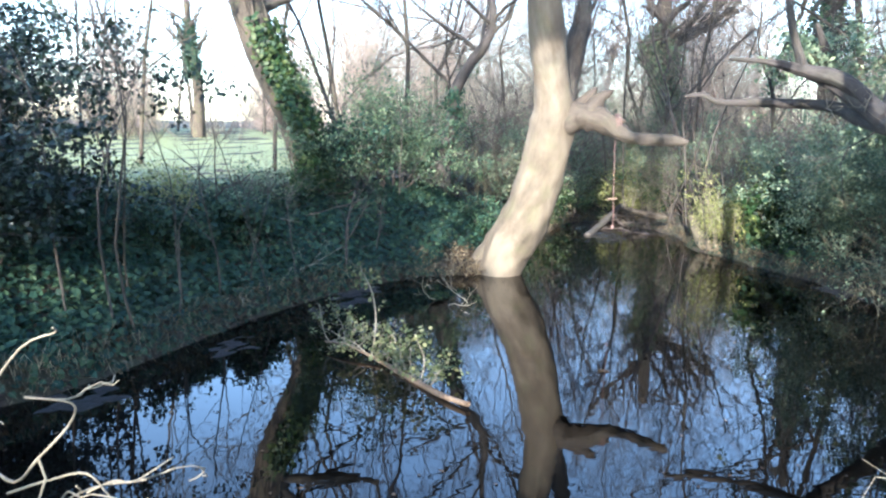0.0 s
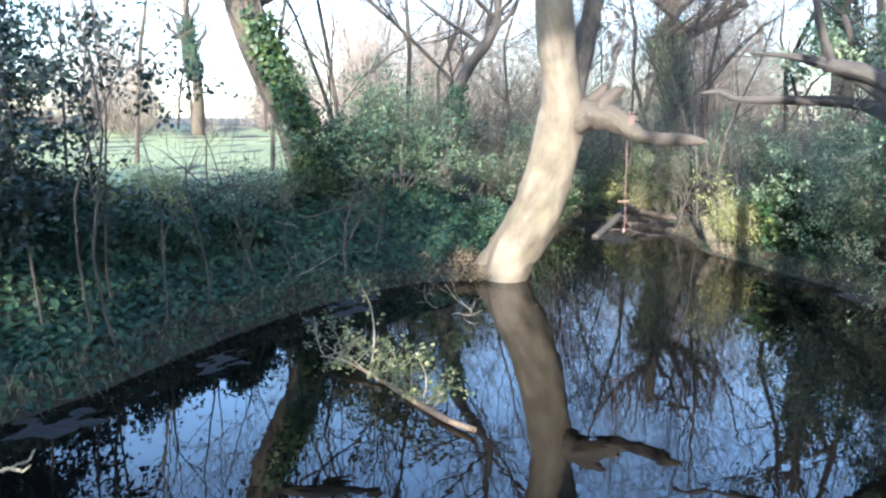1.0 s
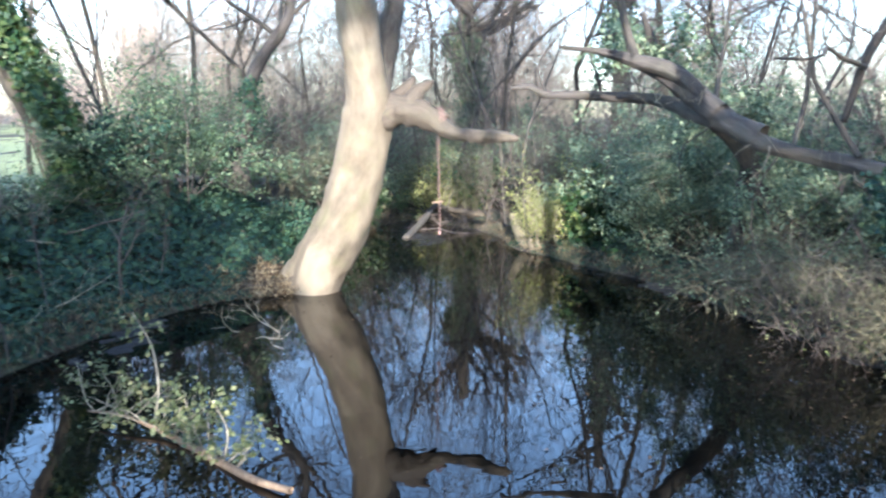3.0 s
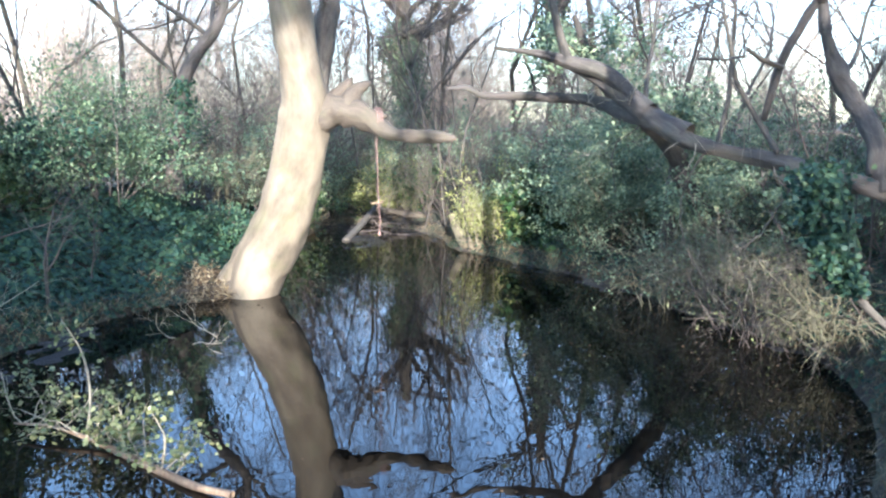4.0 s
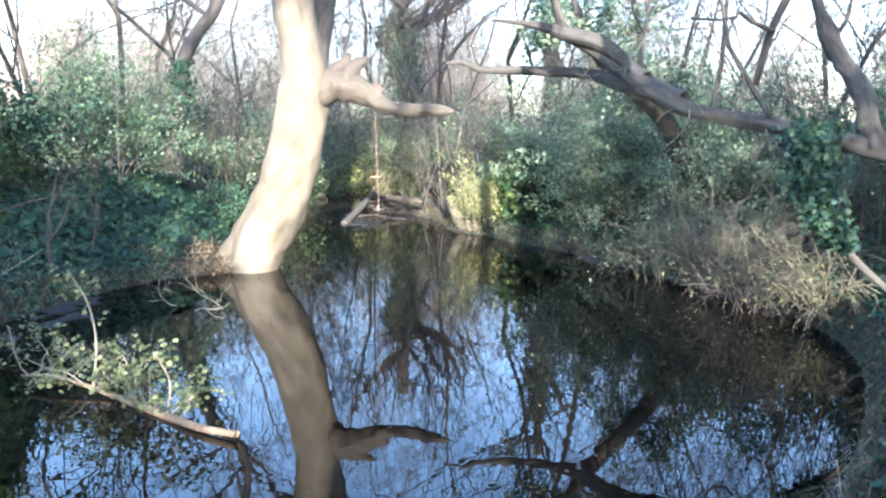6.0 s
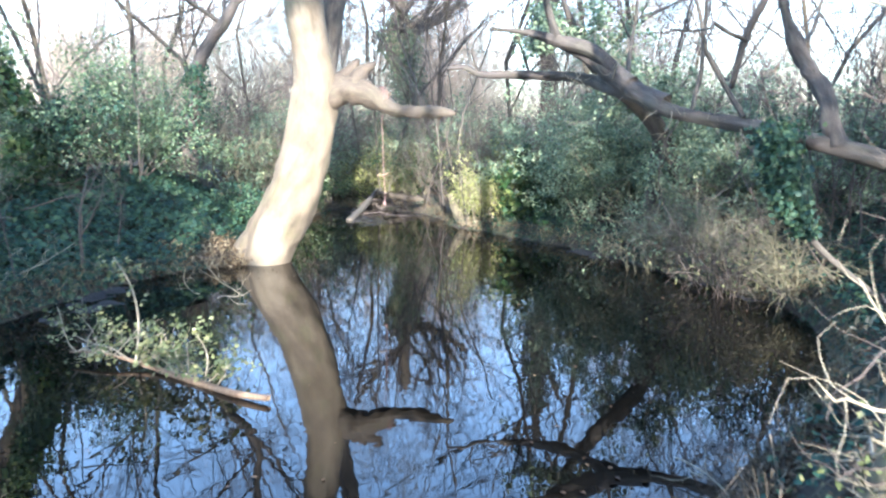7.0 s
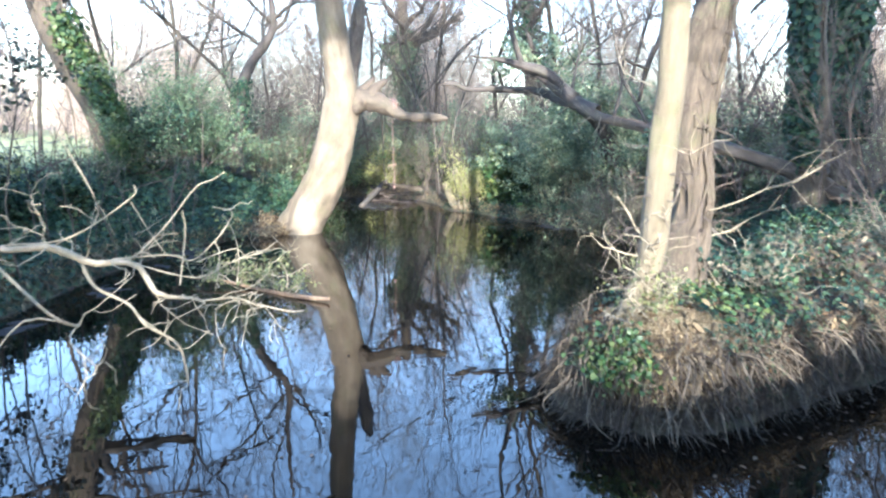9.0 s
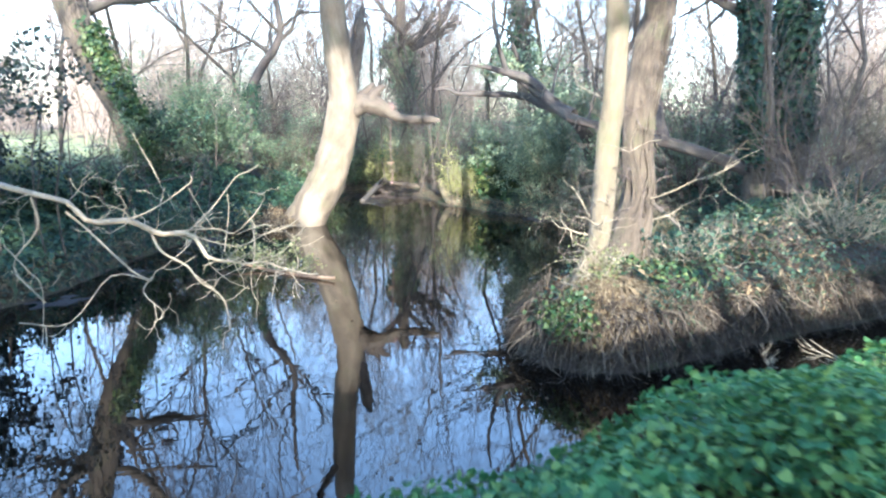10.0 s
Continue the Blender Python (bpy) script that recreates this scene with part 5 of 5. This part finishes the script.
def exposed_roots():
    """Bare roots curling out of the spit's edge and down to the water."""
    rng = np.random.default_rng(97)
    a, b = POND, np.roll(POND, -1, 0)
    ln = np.linalg.norm(b - a, axis=1)
    k = rng.choice(len(a), 9000, p=ln / ln.sum())
    f = rng.random(9000)[:, None]
    c = a[k] * (1 - f) + b[k] * f
    t = (b[k] - a[k]) / ln[k][:, None]
    keep = (c[:, 0] > 1.0) & (c[:, 0] < 6.5) & (c[:, 1] > 0.9) & (c[:, 1] < 2.3)
    c, t = c[keep][:190], t[keep][:190]
    out = np.stack([t[:, 1], -t[:, 0]], -1)
    out *= np.sign(shore_dist(*(c + out * 0.1).T))[:, None]
    s = Soup()
    for q, o2, tt in zip(c, out, t):
        p0 = q + o2 * rng.uniform(0.12, 0.32)
        z0 = ground_z(*p0)
        reach, side, drop = rng.uniform(-0.02, 0.22), rng.normal(0, 0.24), rng.uniform(0.15, 1.0)
        p1 = q + o2 * rng.uniform(0.0, 0.10) + tt * side * 0.5
        p2 = q - o2 * reach + tt * side
        r = rng.uniform(0.003, 0.009)
        pts = spline(np.array([(*p0, z0 - 0.02, r), (*p1, z0 * 0.92 + rng.uniform(-0.03, 0.05), r), (*p2, max(0.015, z0 * (1 - drop)), r * 0.6), (*(p2 + tt * side * 0.4 + o2 * rng.normal(0, 0.05)), max(0.01, z0 * (1 - drop) - rng.uniform(0.02, 0.15)), r * 0.3)]), 3)
        s.tube(pts[:, :3], pts[:, 3], 5, 0.1, rng)
    stuff("exposed_roots", s, MAT["rootlet"], "bare grey roots hanging from the undercut spit", "roots")


exposed_roots()


def flecks():
    rng = np.random.default_rng(96)
    x, y, dd = scatter(rng, 9000, (-5, 7, 0, 17.5), lambda x, y, d: (d < -0.03) & (rng.random(len(d)) < np.exp(d / 0.8) + 0.05))
    s = Soup()
    s.leaves(np.stack([x, y, np.full(len(x), 0.006)], -1), rng.normal(0, 0.06, (len(x), 3)) + np.array([0, 0, 1]), rng.uniform(0.012, 0.05, len(x)), rng, "kite")
    stuff("floating_leaves", s, MAT["litter"], "dead leaves and flecks floating on the water", "leaves")


flecks()


# ---- the floating branch with green leaves ----
def floating_branch():
    rng = np.random.default_rng(14)
    root = thing("floating_branch", "broken branch with yellow-green leaves floating on the pond", "branch", "", (0.24, 5.7, 0.0))
    o = np.array([0.24, 5.7, 0.0])
    s = Soup()
    p = spline(np.array([(0.24, 5.70, 0.045, 0.026), (0.0, 5.96, 0.025, 0.027), (-0.3, 6.4, 0.02, 0.025), (-0.62, 6.8, 0.04, 0.02), (-0.95, 7.1, 0.09, 0.014), (-1.25, 7.3, 0.08, 0.008)]) - np.array([*o, 0]), 5)
    s.tube(p[:, :3], p[:, 3], 10, 0.12, rng, True)
    part("stick", s, MAT["cut_wood"], root)
    br, lf = [], []
    for i in list(range(7, 26)) + [9, 10, 13, 16]:
        a = rng.uniform(0, 6.3)
        grow(rng, p[min(i, 24), :3], (math.cos(a), math.sin(a), 0.7), rng.uniform(0.25, 0.5), 0.008, 1, [4, 3], br, 0.8, 0.05, 0.25)
    tall = spline(np.array([(-0.70, 6.85, 0.08, 0.012), (-0.66, 6.9, 0.4, 0.01), (-0.70, 6.95, 0.7, 0.008), (-0.82, 7.0, 0.95, 0.004)]) - np.array([*o, 0]), 4)
    w = Soup()
    w.tube(tall[:, :3], tall[:, 3], 5)
    up2 = spline(np.array([(-0.18, 6.2, 0.05, 0.01), (-0.15, 6.25, 0.25, 0.008), (-0.22, 6.3, 0.42, 0.004)]) - np.array([*o, 0]), 4)
    w.tube(up2[:, :3], up2[:, 3], 5)
    for q, r, lv in br:
        q = q.copy()
        q[:, 2] = np.maximum(q[:, 2], 0.01)
        w.tube(q, r, 4)
        if lv > 1:
            lf.append(q[1:])
    part("twig_spray", w, MAT["pale_twig"], root, "", "stuff")
    lf = np.concatenate(lf + [tall[8:, :3].repeat(4, 0) + rng.normal(0, 0.06, (len(tall[8:]) * 4, 3)), up2[6:, :3].repeat(6, 0) + rng.normal(0, 0.05, (len(up2[6:]) * 6, 3))])
    lf = lf[rng.integers(0, len(lf), 1300)] + rng.normal(0, 0.03, (1300, 3))
    lf[:, 2] = np.maximum(lf[:, 2], 0.015)
    s = Soup()
    s.leaves(lf, rng.normal(0, 0.6, (1300, 3)) + np.array([0, 0, 0.8]), rng.uniform(0.022, 0.044, 1300), rng, "ivy")
    part("foliage", s, MAT["olive_leaf"], root, "", "stuff")


floating_branch()


# ---- pale dead branch reaching over the water from the left bank ----
def reaching_branch():
    rng = np.random.default_rng(15)
    root = thing("dead_branch", "pale lichen-crusted dead branch reaching out over the pond", "branch", "", (-5.6, 2.6, ground_z(-5.6, 2.6)))
    o = np.array([-5.6, 2.6, ground_z(-5.6, 2.6), 0])
    s = Soup()
    m = spline(np.array([(-5.7, 2.6, 0.2, 0.05), (-5.0, 2.5, 1.2, 0.045), (-4.0, 2.35, 1.75, 0.036), (-3.2, 2.25, 1.78, 0.03), (-2.66, 2.1, 1.63, 0.026), (-2.16, 2.0, 1.46, 0.022), (-1.78, 2.0, 1.33, 0.018), (-1.39, 2.0, 1.12, 0.012), (-1.05, 2.05, 0.98, 0.008), (-0.69, 2.1, 0.88, 0.004)]) - o, 6)
    kink = np.repeat(rng.normal(0, 0.028, (len(m) // 3 + 1, 3)), 3, 0)[:len(m)]
    m[:, :3] += 0.5 * (kink + np.roll(kink, 1, 0))
    s.tube(m[:, :3], m[:, 3] * 0.8, 10, 0.2, rng, False, 0.04)
    part("limb", s, MAT["pale_twig"], root)
    # its crooked side twigs: x and height along the limb's upright plane, and thickness
    w = Soup()
    ends = []
    for r, dy, pts in ((0.017, 0.0, ((-1.92, 1.34), (-1.85, 1.19), (-1.68, 1.07), (-1.6, 0.96), (-1.43, 0.78), (-1.39, 0.52))), (0.011, 0.1, ((-2.27, 1.44), (-1.97, 1.45), (-1.63, 1.67), (-1.61, 1.74))), (0.008, 0.1, ((-1.63, 1.65), (-1.54, 1.45), (-1.47, 1.33))),
                       (0.014, -0.1, ((-2.64, 1.64), (-2.62, 1.42), (-2.8, 1.16), (-2.62, 0.9))), (0.013, -0.15, ((-2.44, 1.53), (-2.31, 1.39), (-2.05, 1.1), (-1.93, 1.0), (-2.19, 1.06), (-2.47, 0.76), (-2.79, 0.77))), (0.009, -0.1, ((-1.93, 1.0), (-1.99, 0.9), (-1.86, 0.75), (-1.94, 0.67))),
                       (0.010, 0.15, ((-2.9, 1.28), (-2.76, 1.07), (-2.68, 0.92), (-2.71, 0.45))), (0.009, 0.05, ((-1.67, 1.3), (-1.31, 1.18), (-1.09, 1.25), (-0.87, 1.33))), (0.008, 0.0, ((-1.4, 1.15), (-1.35, 1.46), (-1.36, 1.6))), (0.010, 0.2, ((-2.05, 1.41), (-1.81, 1.59), (-2.01, 2.1))),
                       (0.009, 0.1, ((-1.65, 1.31), (-1.45, 1.5), (-1.28, 1.71), (-1.17, 1.76), (-1.11, 1.81))), (0.010, 0.05, ((-1.75, 1.33), (-1.45, 1.32), (-1.32, 1.28), (-1.19, 1.4), (-1.11, 1.49), (-1.08, 1.57), (-1.19, 1.61))), (0.007, 0.05, ((-1.3, 1.28), (-1.16, 1.33), (-1.06, 1.34), (-1.0, 1.26))), (0.006, 0.05, ((-1.07, 1.27), (-0.98, 1.31), (-0.9, 1.33), (-0.81, 1.37)))):
        q = spline(np.array([(x, 2.02 + dy + rng.normal(0, 0.04), z, r * 0.6 * (1 - 0.6 * n / len(pts))) for n, (x, z) in enumerate(pts)]) - o, 4)
        w.tube(q[:, :3], q[:, 3], 6, 0.12, rng)
        if r > 0.0085 and dy < 0.1:
            ends += [q[len(q) // 2, :3], q[-3, :3]]
    br = []
    for e in ends + [m[i, :3] for i in (18, 20, 22, 24, 26, 28, 30, 31, 32, 33, 34, 36, 37, 38, 40, 41, 42, 43, 44, 45, 46, 47, 48, 49, 50)]:
        grow(rng, e, rng.normal(0, 0.6, 3) + np.array([0.3, 0, 0]), rng.uniform(0.2, 0.45), 0.004, 1, [4, 2], br, 0.9, 0.0, 0.4)
    for q, r, lv in br:
        w.tube(q, np.maximum(r, 0.0022), 5)
    part("twig_spray", w, MAT["pale_twig"], root, "", "stuff")


reaching_branch()


# ---- thin saplings on the ivy bank ----
def sapling(x, y, h, r, seed, lean=(0, 0)):
    rng = np.random.default_rng(seed)
    z = ground_z(x, y)
    root = thing("sapling", "thin grey sapling standing in the ivy", "sapling", "saplings on the bank", (x, y, z))
    br = []
    grow(rng, (0, 0, -0.1), (lean[0], lean[1], 1), h, r * 0.7, 0, [6, 4, 3], br, 0.6, 0.08, 0.13, 0.4, (0.3, 0.55))
    a, b = split_soup(br, 0)
    part("stem", a, MAT["grey_bark"], root)
    part("twig_spray", b, MAT["twig"], root, "", "stuff")


for n, (x, y, h, r) in enumerate([(-3.35, 7.0, 3.0, 0.022), (-3.1, 6.95, 3.4, 0.022), (-2.9, 7.5, 2.2, 0.016), (-2.72, 8.35, 1.8, 0.02), (-2.5, 8.9, 1.6, 0.015), (-1.42, 10.15, 1.3, 0.035), (-1.1, 11.2, 0.9, 0.025), (-3.6, 7.9, 3.4, 0.02), (-4.3, 8.6, 3.6, 0.025), (-5.0, 9.6, 3.8, 0.03), (-3.4, 10.5, 2.2, 0.018), (5.2, 12.95, 2.2, 0.022), (5.0, 13.1, 1.6, 0.015), (5.35, 14.6, 4.5, 0.045), (5.2, 14.9, 4.0, 0.035), (4.95, 15.6, 3.6, 0.03), (5.6, 15.2, 4.2, 0.03), (5.5, 13.0, 2.0, 0.015), (-2.2, 8.7, 2.6, 0.016), (-3.05, 8.0, 2.4, 0.014), (-2.0, 9.4, 1.5, 0.014), (-3.9, 7.1, 3.2, 0.02), (4.6, 17.6, 4.6, 0.04), (4.2, 18.0, 4.8, 0.035), (3.4, 18.2, 5.0, 0.04)]):
    sapling(x, y, h, r, 100 + n)


# pale drowned log and the rooted stump by the yellow shrub
def log(name, label, pts, seed, mat):
    rng = np.random.default_rng(seed)
    root = thing(name, label, "log", "", tuple(pts[0][:3]))
    p = spline(np.array(pts) - np.array([*pts[0][:3], 0]), 6)
    s = Soup()
    s.tube(p[:, :3], p[:, 3], 14, 0.12, rng, True, 0.03)
    part("wood", s, MAT[mat], root)


log("drowned_log", "pale log sloping from the mud at the pond's head", [(4.35, 17.3, 0.42, 0.05), (3.95, 16.6, 0.24, 0.06), (3.5, 15.8, 0.09, 0.065), (3.1, 15.1, -0.02, 0.07)], 18, "grey_bark")
log("drowned_log", "sunlit pinkish log lying on the brush heap", [(4.3, 17.1, 0.36, 0.05), (4.55, 16.95, 0.32, 0.07), (4.9, 16.8, 0.25, 0.08), (5.3, 16.6, 0.18, 0.07)], 20, "rough_bark")
log("curved_stump", "smooth pale curved root at the waterline", [(4.88, 13.75, 0.62, 0.07), (4.92, 13.55, 0.32, 0.10), (5.05, 13.3, 0.10, 0.12), (5.28, 12.95, 0.03, 0.11), (5.42, 12.55, 0.0, 0.07)], 19, "near_bark")


# ---- fallen sticks on the bank tops, the brush at the pond's head ----
def stick(x, y, length, r, seed, mat="pale_twig", tilt=0.15, name="fallen_branch", label="bleached fallen branch lying on the bank", z=None, group="fallen sticks"):
    rng = np.random.default_rng(seed)
    z = max(ground_z(x, y), 0.02) if z is None else z
    root = thing(name, label, "branch", group, (x, y, z))
    a = rng.uniform(0, 6.3)
    br = []
    grow(rng, (0, 0, r * 0.6), (math.cos(a), math.sin(a), tilt), length, r, 0, [4, 3], br, 0.7, 0.0, 0.16, 0.3, (0.3, 0.6))
    s = Soup()
    for p, q, lv in br:
        p = p.copy()
        p[:, 2] = np.maximum(p[:, 2], np.maximum(height(p[:, 0] + x, p[:, 1] + y), 0.0) - z + 0.01)
        s.tube(p, q, 6)
    part("wood", s, MAT[mat], root)


rng = np.random.default_rng(17)
for n in range(26):
    stick(rng.uniform(-6.5, -1.5), rng.uniform(10.2, 13.0), rng.uniform(0.5, 1.6), rng.uniform(0.010, 0.022), 200 + n, "pale_twig" if n % 2 else "twig")
for n in range(16):
    stick(rng.uniform(-5.0, -1.2), rng.uniform(8.6, 11.6), rng.uniform(0.4, 0.9), rng.uniform(0.005, 0.009), 360 + n, "pale_twig", 0.12)
for n in range(26):
    stick(rng.uniform(3.6, 5.4), rng.uniform(15.6, 17.8), rng.uniform(0.4, 1.3), rng.uniform(0.010, 0.025), 240 + n, "twig", 0.1, label="brown stick in the brush heap at the pond's head", group="brush heap")
for n in range(9):
    stick(rng.uniform(6.0, 7.4), rng.uniform(5.6, 8.6), rng.uniform(0.5, 1.1), rng.uniform(0.006, 0.011), 280 + n, "twig", 0.4)
for n in range(12):
    stick(rng.uniform(1.5, 5.0), rng.uniform(1.6, 3.6), rng.uniform(0.4, 1.0), rng.uniform(0.006, 0.014), 300 + n, "pale_twig", 0.3)


for n in range(7):
    stick(rng.uniform(0.4, 2.6), rng.uniform(-1.8, -1.45), rng.uniform(0.25, 0.5), rng.uniform(0.004, 0.007), 320 + n, "pale_twig", 0.9, label="pale dead stem poking from the near bank")


for n, (x, y) in enumerate(((0.08, 9.1), (-0.1, 9.4), (0.34, 9.25))):
    stick(x, y, 0.55, 0.007, 340 + n, "pale_twig", 0.55, "drowned_twig", "bleached dead twig poking from the pond", 0.0, "drowned twigs")


# ---- unseen evergreen belt added behind the first view for shade, gap to the sun ----
def shade_belt_tree(x, y, h, reach, seed):
    rng = np.random.default_rng(seed)
    z = ground_z(x, y)
    root = thing("shade_evergreen", "unseen dark evergreen added on the near side to cast shade", "tree", "evergreens behind", (x, y, z))
    br = []
    grow(rng, (0, 0, -0.2), (0, 0, 1), h * 0.9, 0.16, 0, [16, 7], br, 1.1, 0.02, 0.06, 0.08, reach)
    a, b = split_soup(br, 0)
    part("trunk", a, MAT["rough_bark"], root)
    part("bough_spray", b, MAT["twig"], root, "", "stuff")
    e = np.concatenate([p for p, q, lv in br if lv >= 1])
    n = 5200
    s = Soup()
    s.leaves(e[rng.integers(0, len(e), n)] + rng.normal(0, 0.3, (n, 3)), rng.normal(0, 1, (n, 3)), rng.uniform(0.15, 0.3, n), rng)
    part("crown", s, MAT["holly"], root, "", "stuff")


def shade_tall_tree(x, y, h, seed, n=3000):
    rng = np.random.default_rng(seed)
    z = ground_z(x, y)
    root = thing("shade_evergreen", "unseen high-crowned evergreen added on the near side to cast shade", "tree", "evergreens behind", (x, y, z))
    br = []
    grow(rng, (0, 0, -0.2), (0, 0, 1), h, 0.13, 0, [16, 7], br, 1.25, 0.0, 0.03, 0.69, (0.16, 0.24))
    a, b = split_soup(br, 0)
    part("trunk", a, MAT["rough_bark"], root)
    part("bough_spray", b, MAT["twig"], root, "", "stuff")
    e = np.concatenate([p for p, q, lv in br if lv >= 1])
    s = Soup()
    s.leaves(e[rng.integers(0, len(e), n)] + rng.normal(0, 0.28, (n, 3)), rng.normal(0, 1, (n, 3)), rng.uniform(0.15, 0.3, n), rng)
    part("crown", s, MAT["holly"], root, "", "stuff")


# added crowns stand in the sun's path to dapple the upper trunks
for n, (x, y) in enumerate(((-5.9, -9.3), (-2.9, -9.7), (-0.4, -10.1), (-3.7, -10.8))):
    shade_tall_tree(x, y, 13.0, 420 + n)
shade_tall_tree(0.6, -9.8, 7.6, 426, 900)
for n, (x, y, h) in enumerate([(-7.7, -9.0, 9.4), (-10.0, -9.5, 8), (-12.6, -9, 8), (-15, -9.5, 8), (-17.4, -9, 8), (5.2, -9, 9), (7.3, -9.5, 9), (9.8, -9, 9)]):
    shade_belt_tree(x, y, h, (0.28, 0.42), 400 + n)
shade_belt_tree(3.5, -9.2, 8.5, (0.2, 0.3), 416)
# narrow one added to shade the ivy left of the great tree
shade_belt_tree(-7.0, -10.2, 7.6, (0.09, 0.13), 415)


# ivy-clad tree far across the lawn
ivy_tree("ivy_clad_tree", "ivy-topped tree far across the lawn", [(-16.0, 46, 1.3, 0.4), (-15.9, 46, 4, 0.35), (-16.2, 46, 7, 0.3), (-16.4, 46, 10, 0.15)], 27, 4000, 0.12, "kite", "ivy", (3.5, 7.5), 0.45)

# low unseen hedge added on the near side to shade part of the bank
for n, (x, h) in enumerate(((-2.2, 2.5), (-1.55, 2.5))):
    shrub("shade_hedge_bush", "unseen dense hedge bush added to shade the near bank", x, -6.6 - 0.1 * n, 0.7, 0.6, h, 6000, 0.10, "holly", 160 + n, "twig", 16, group="near hedge")
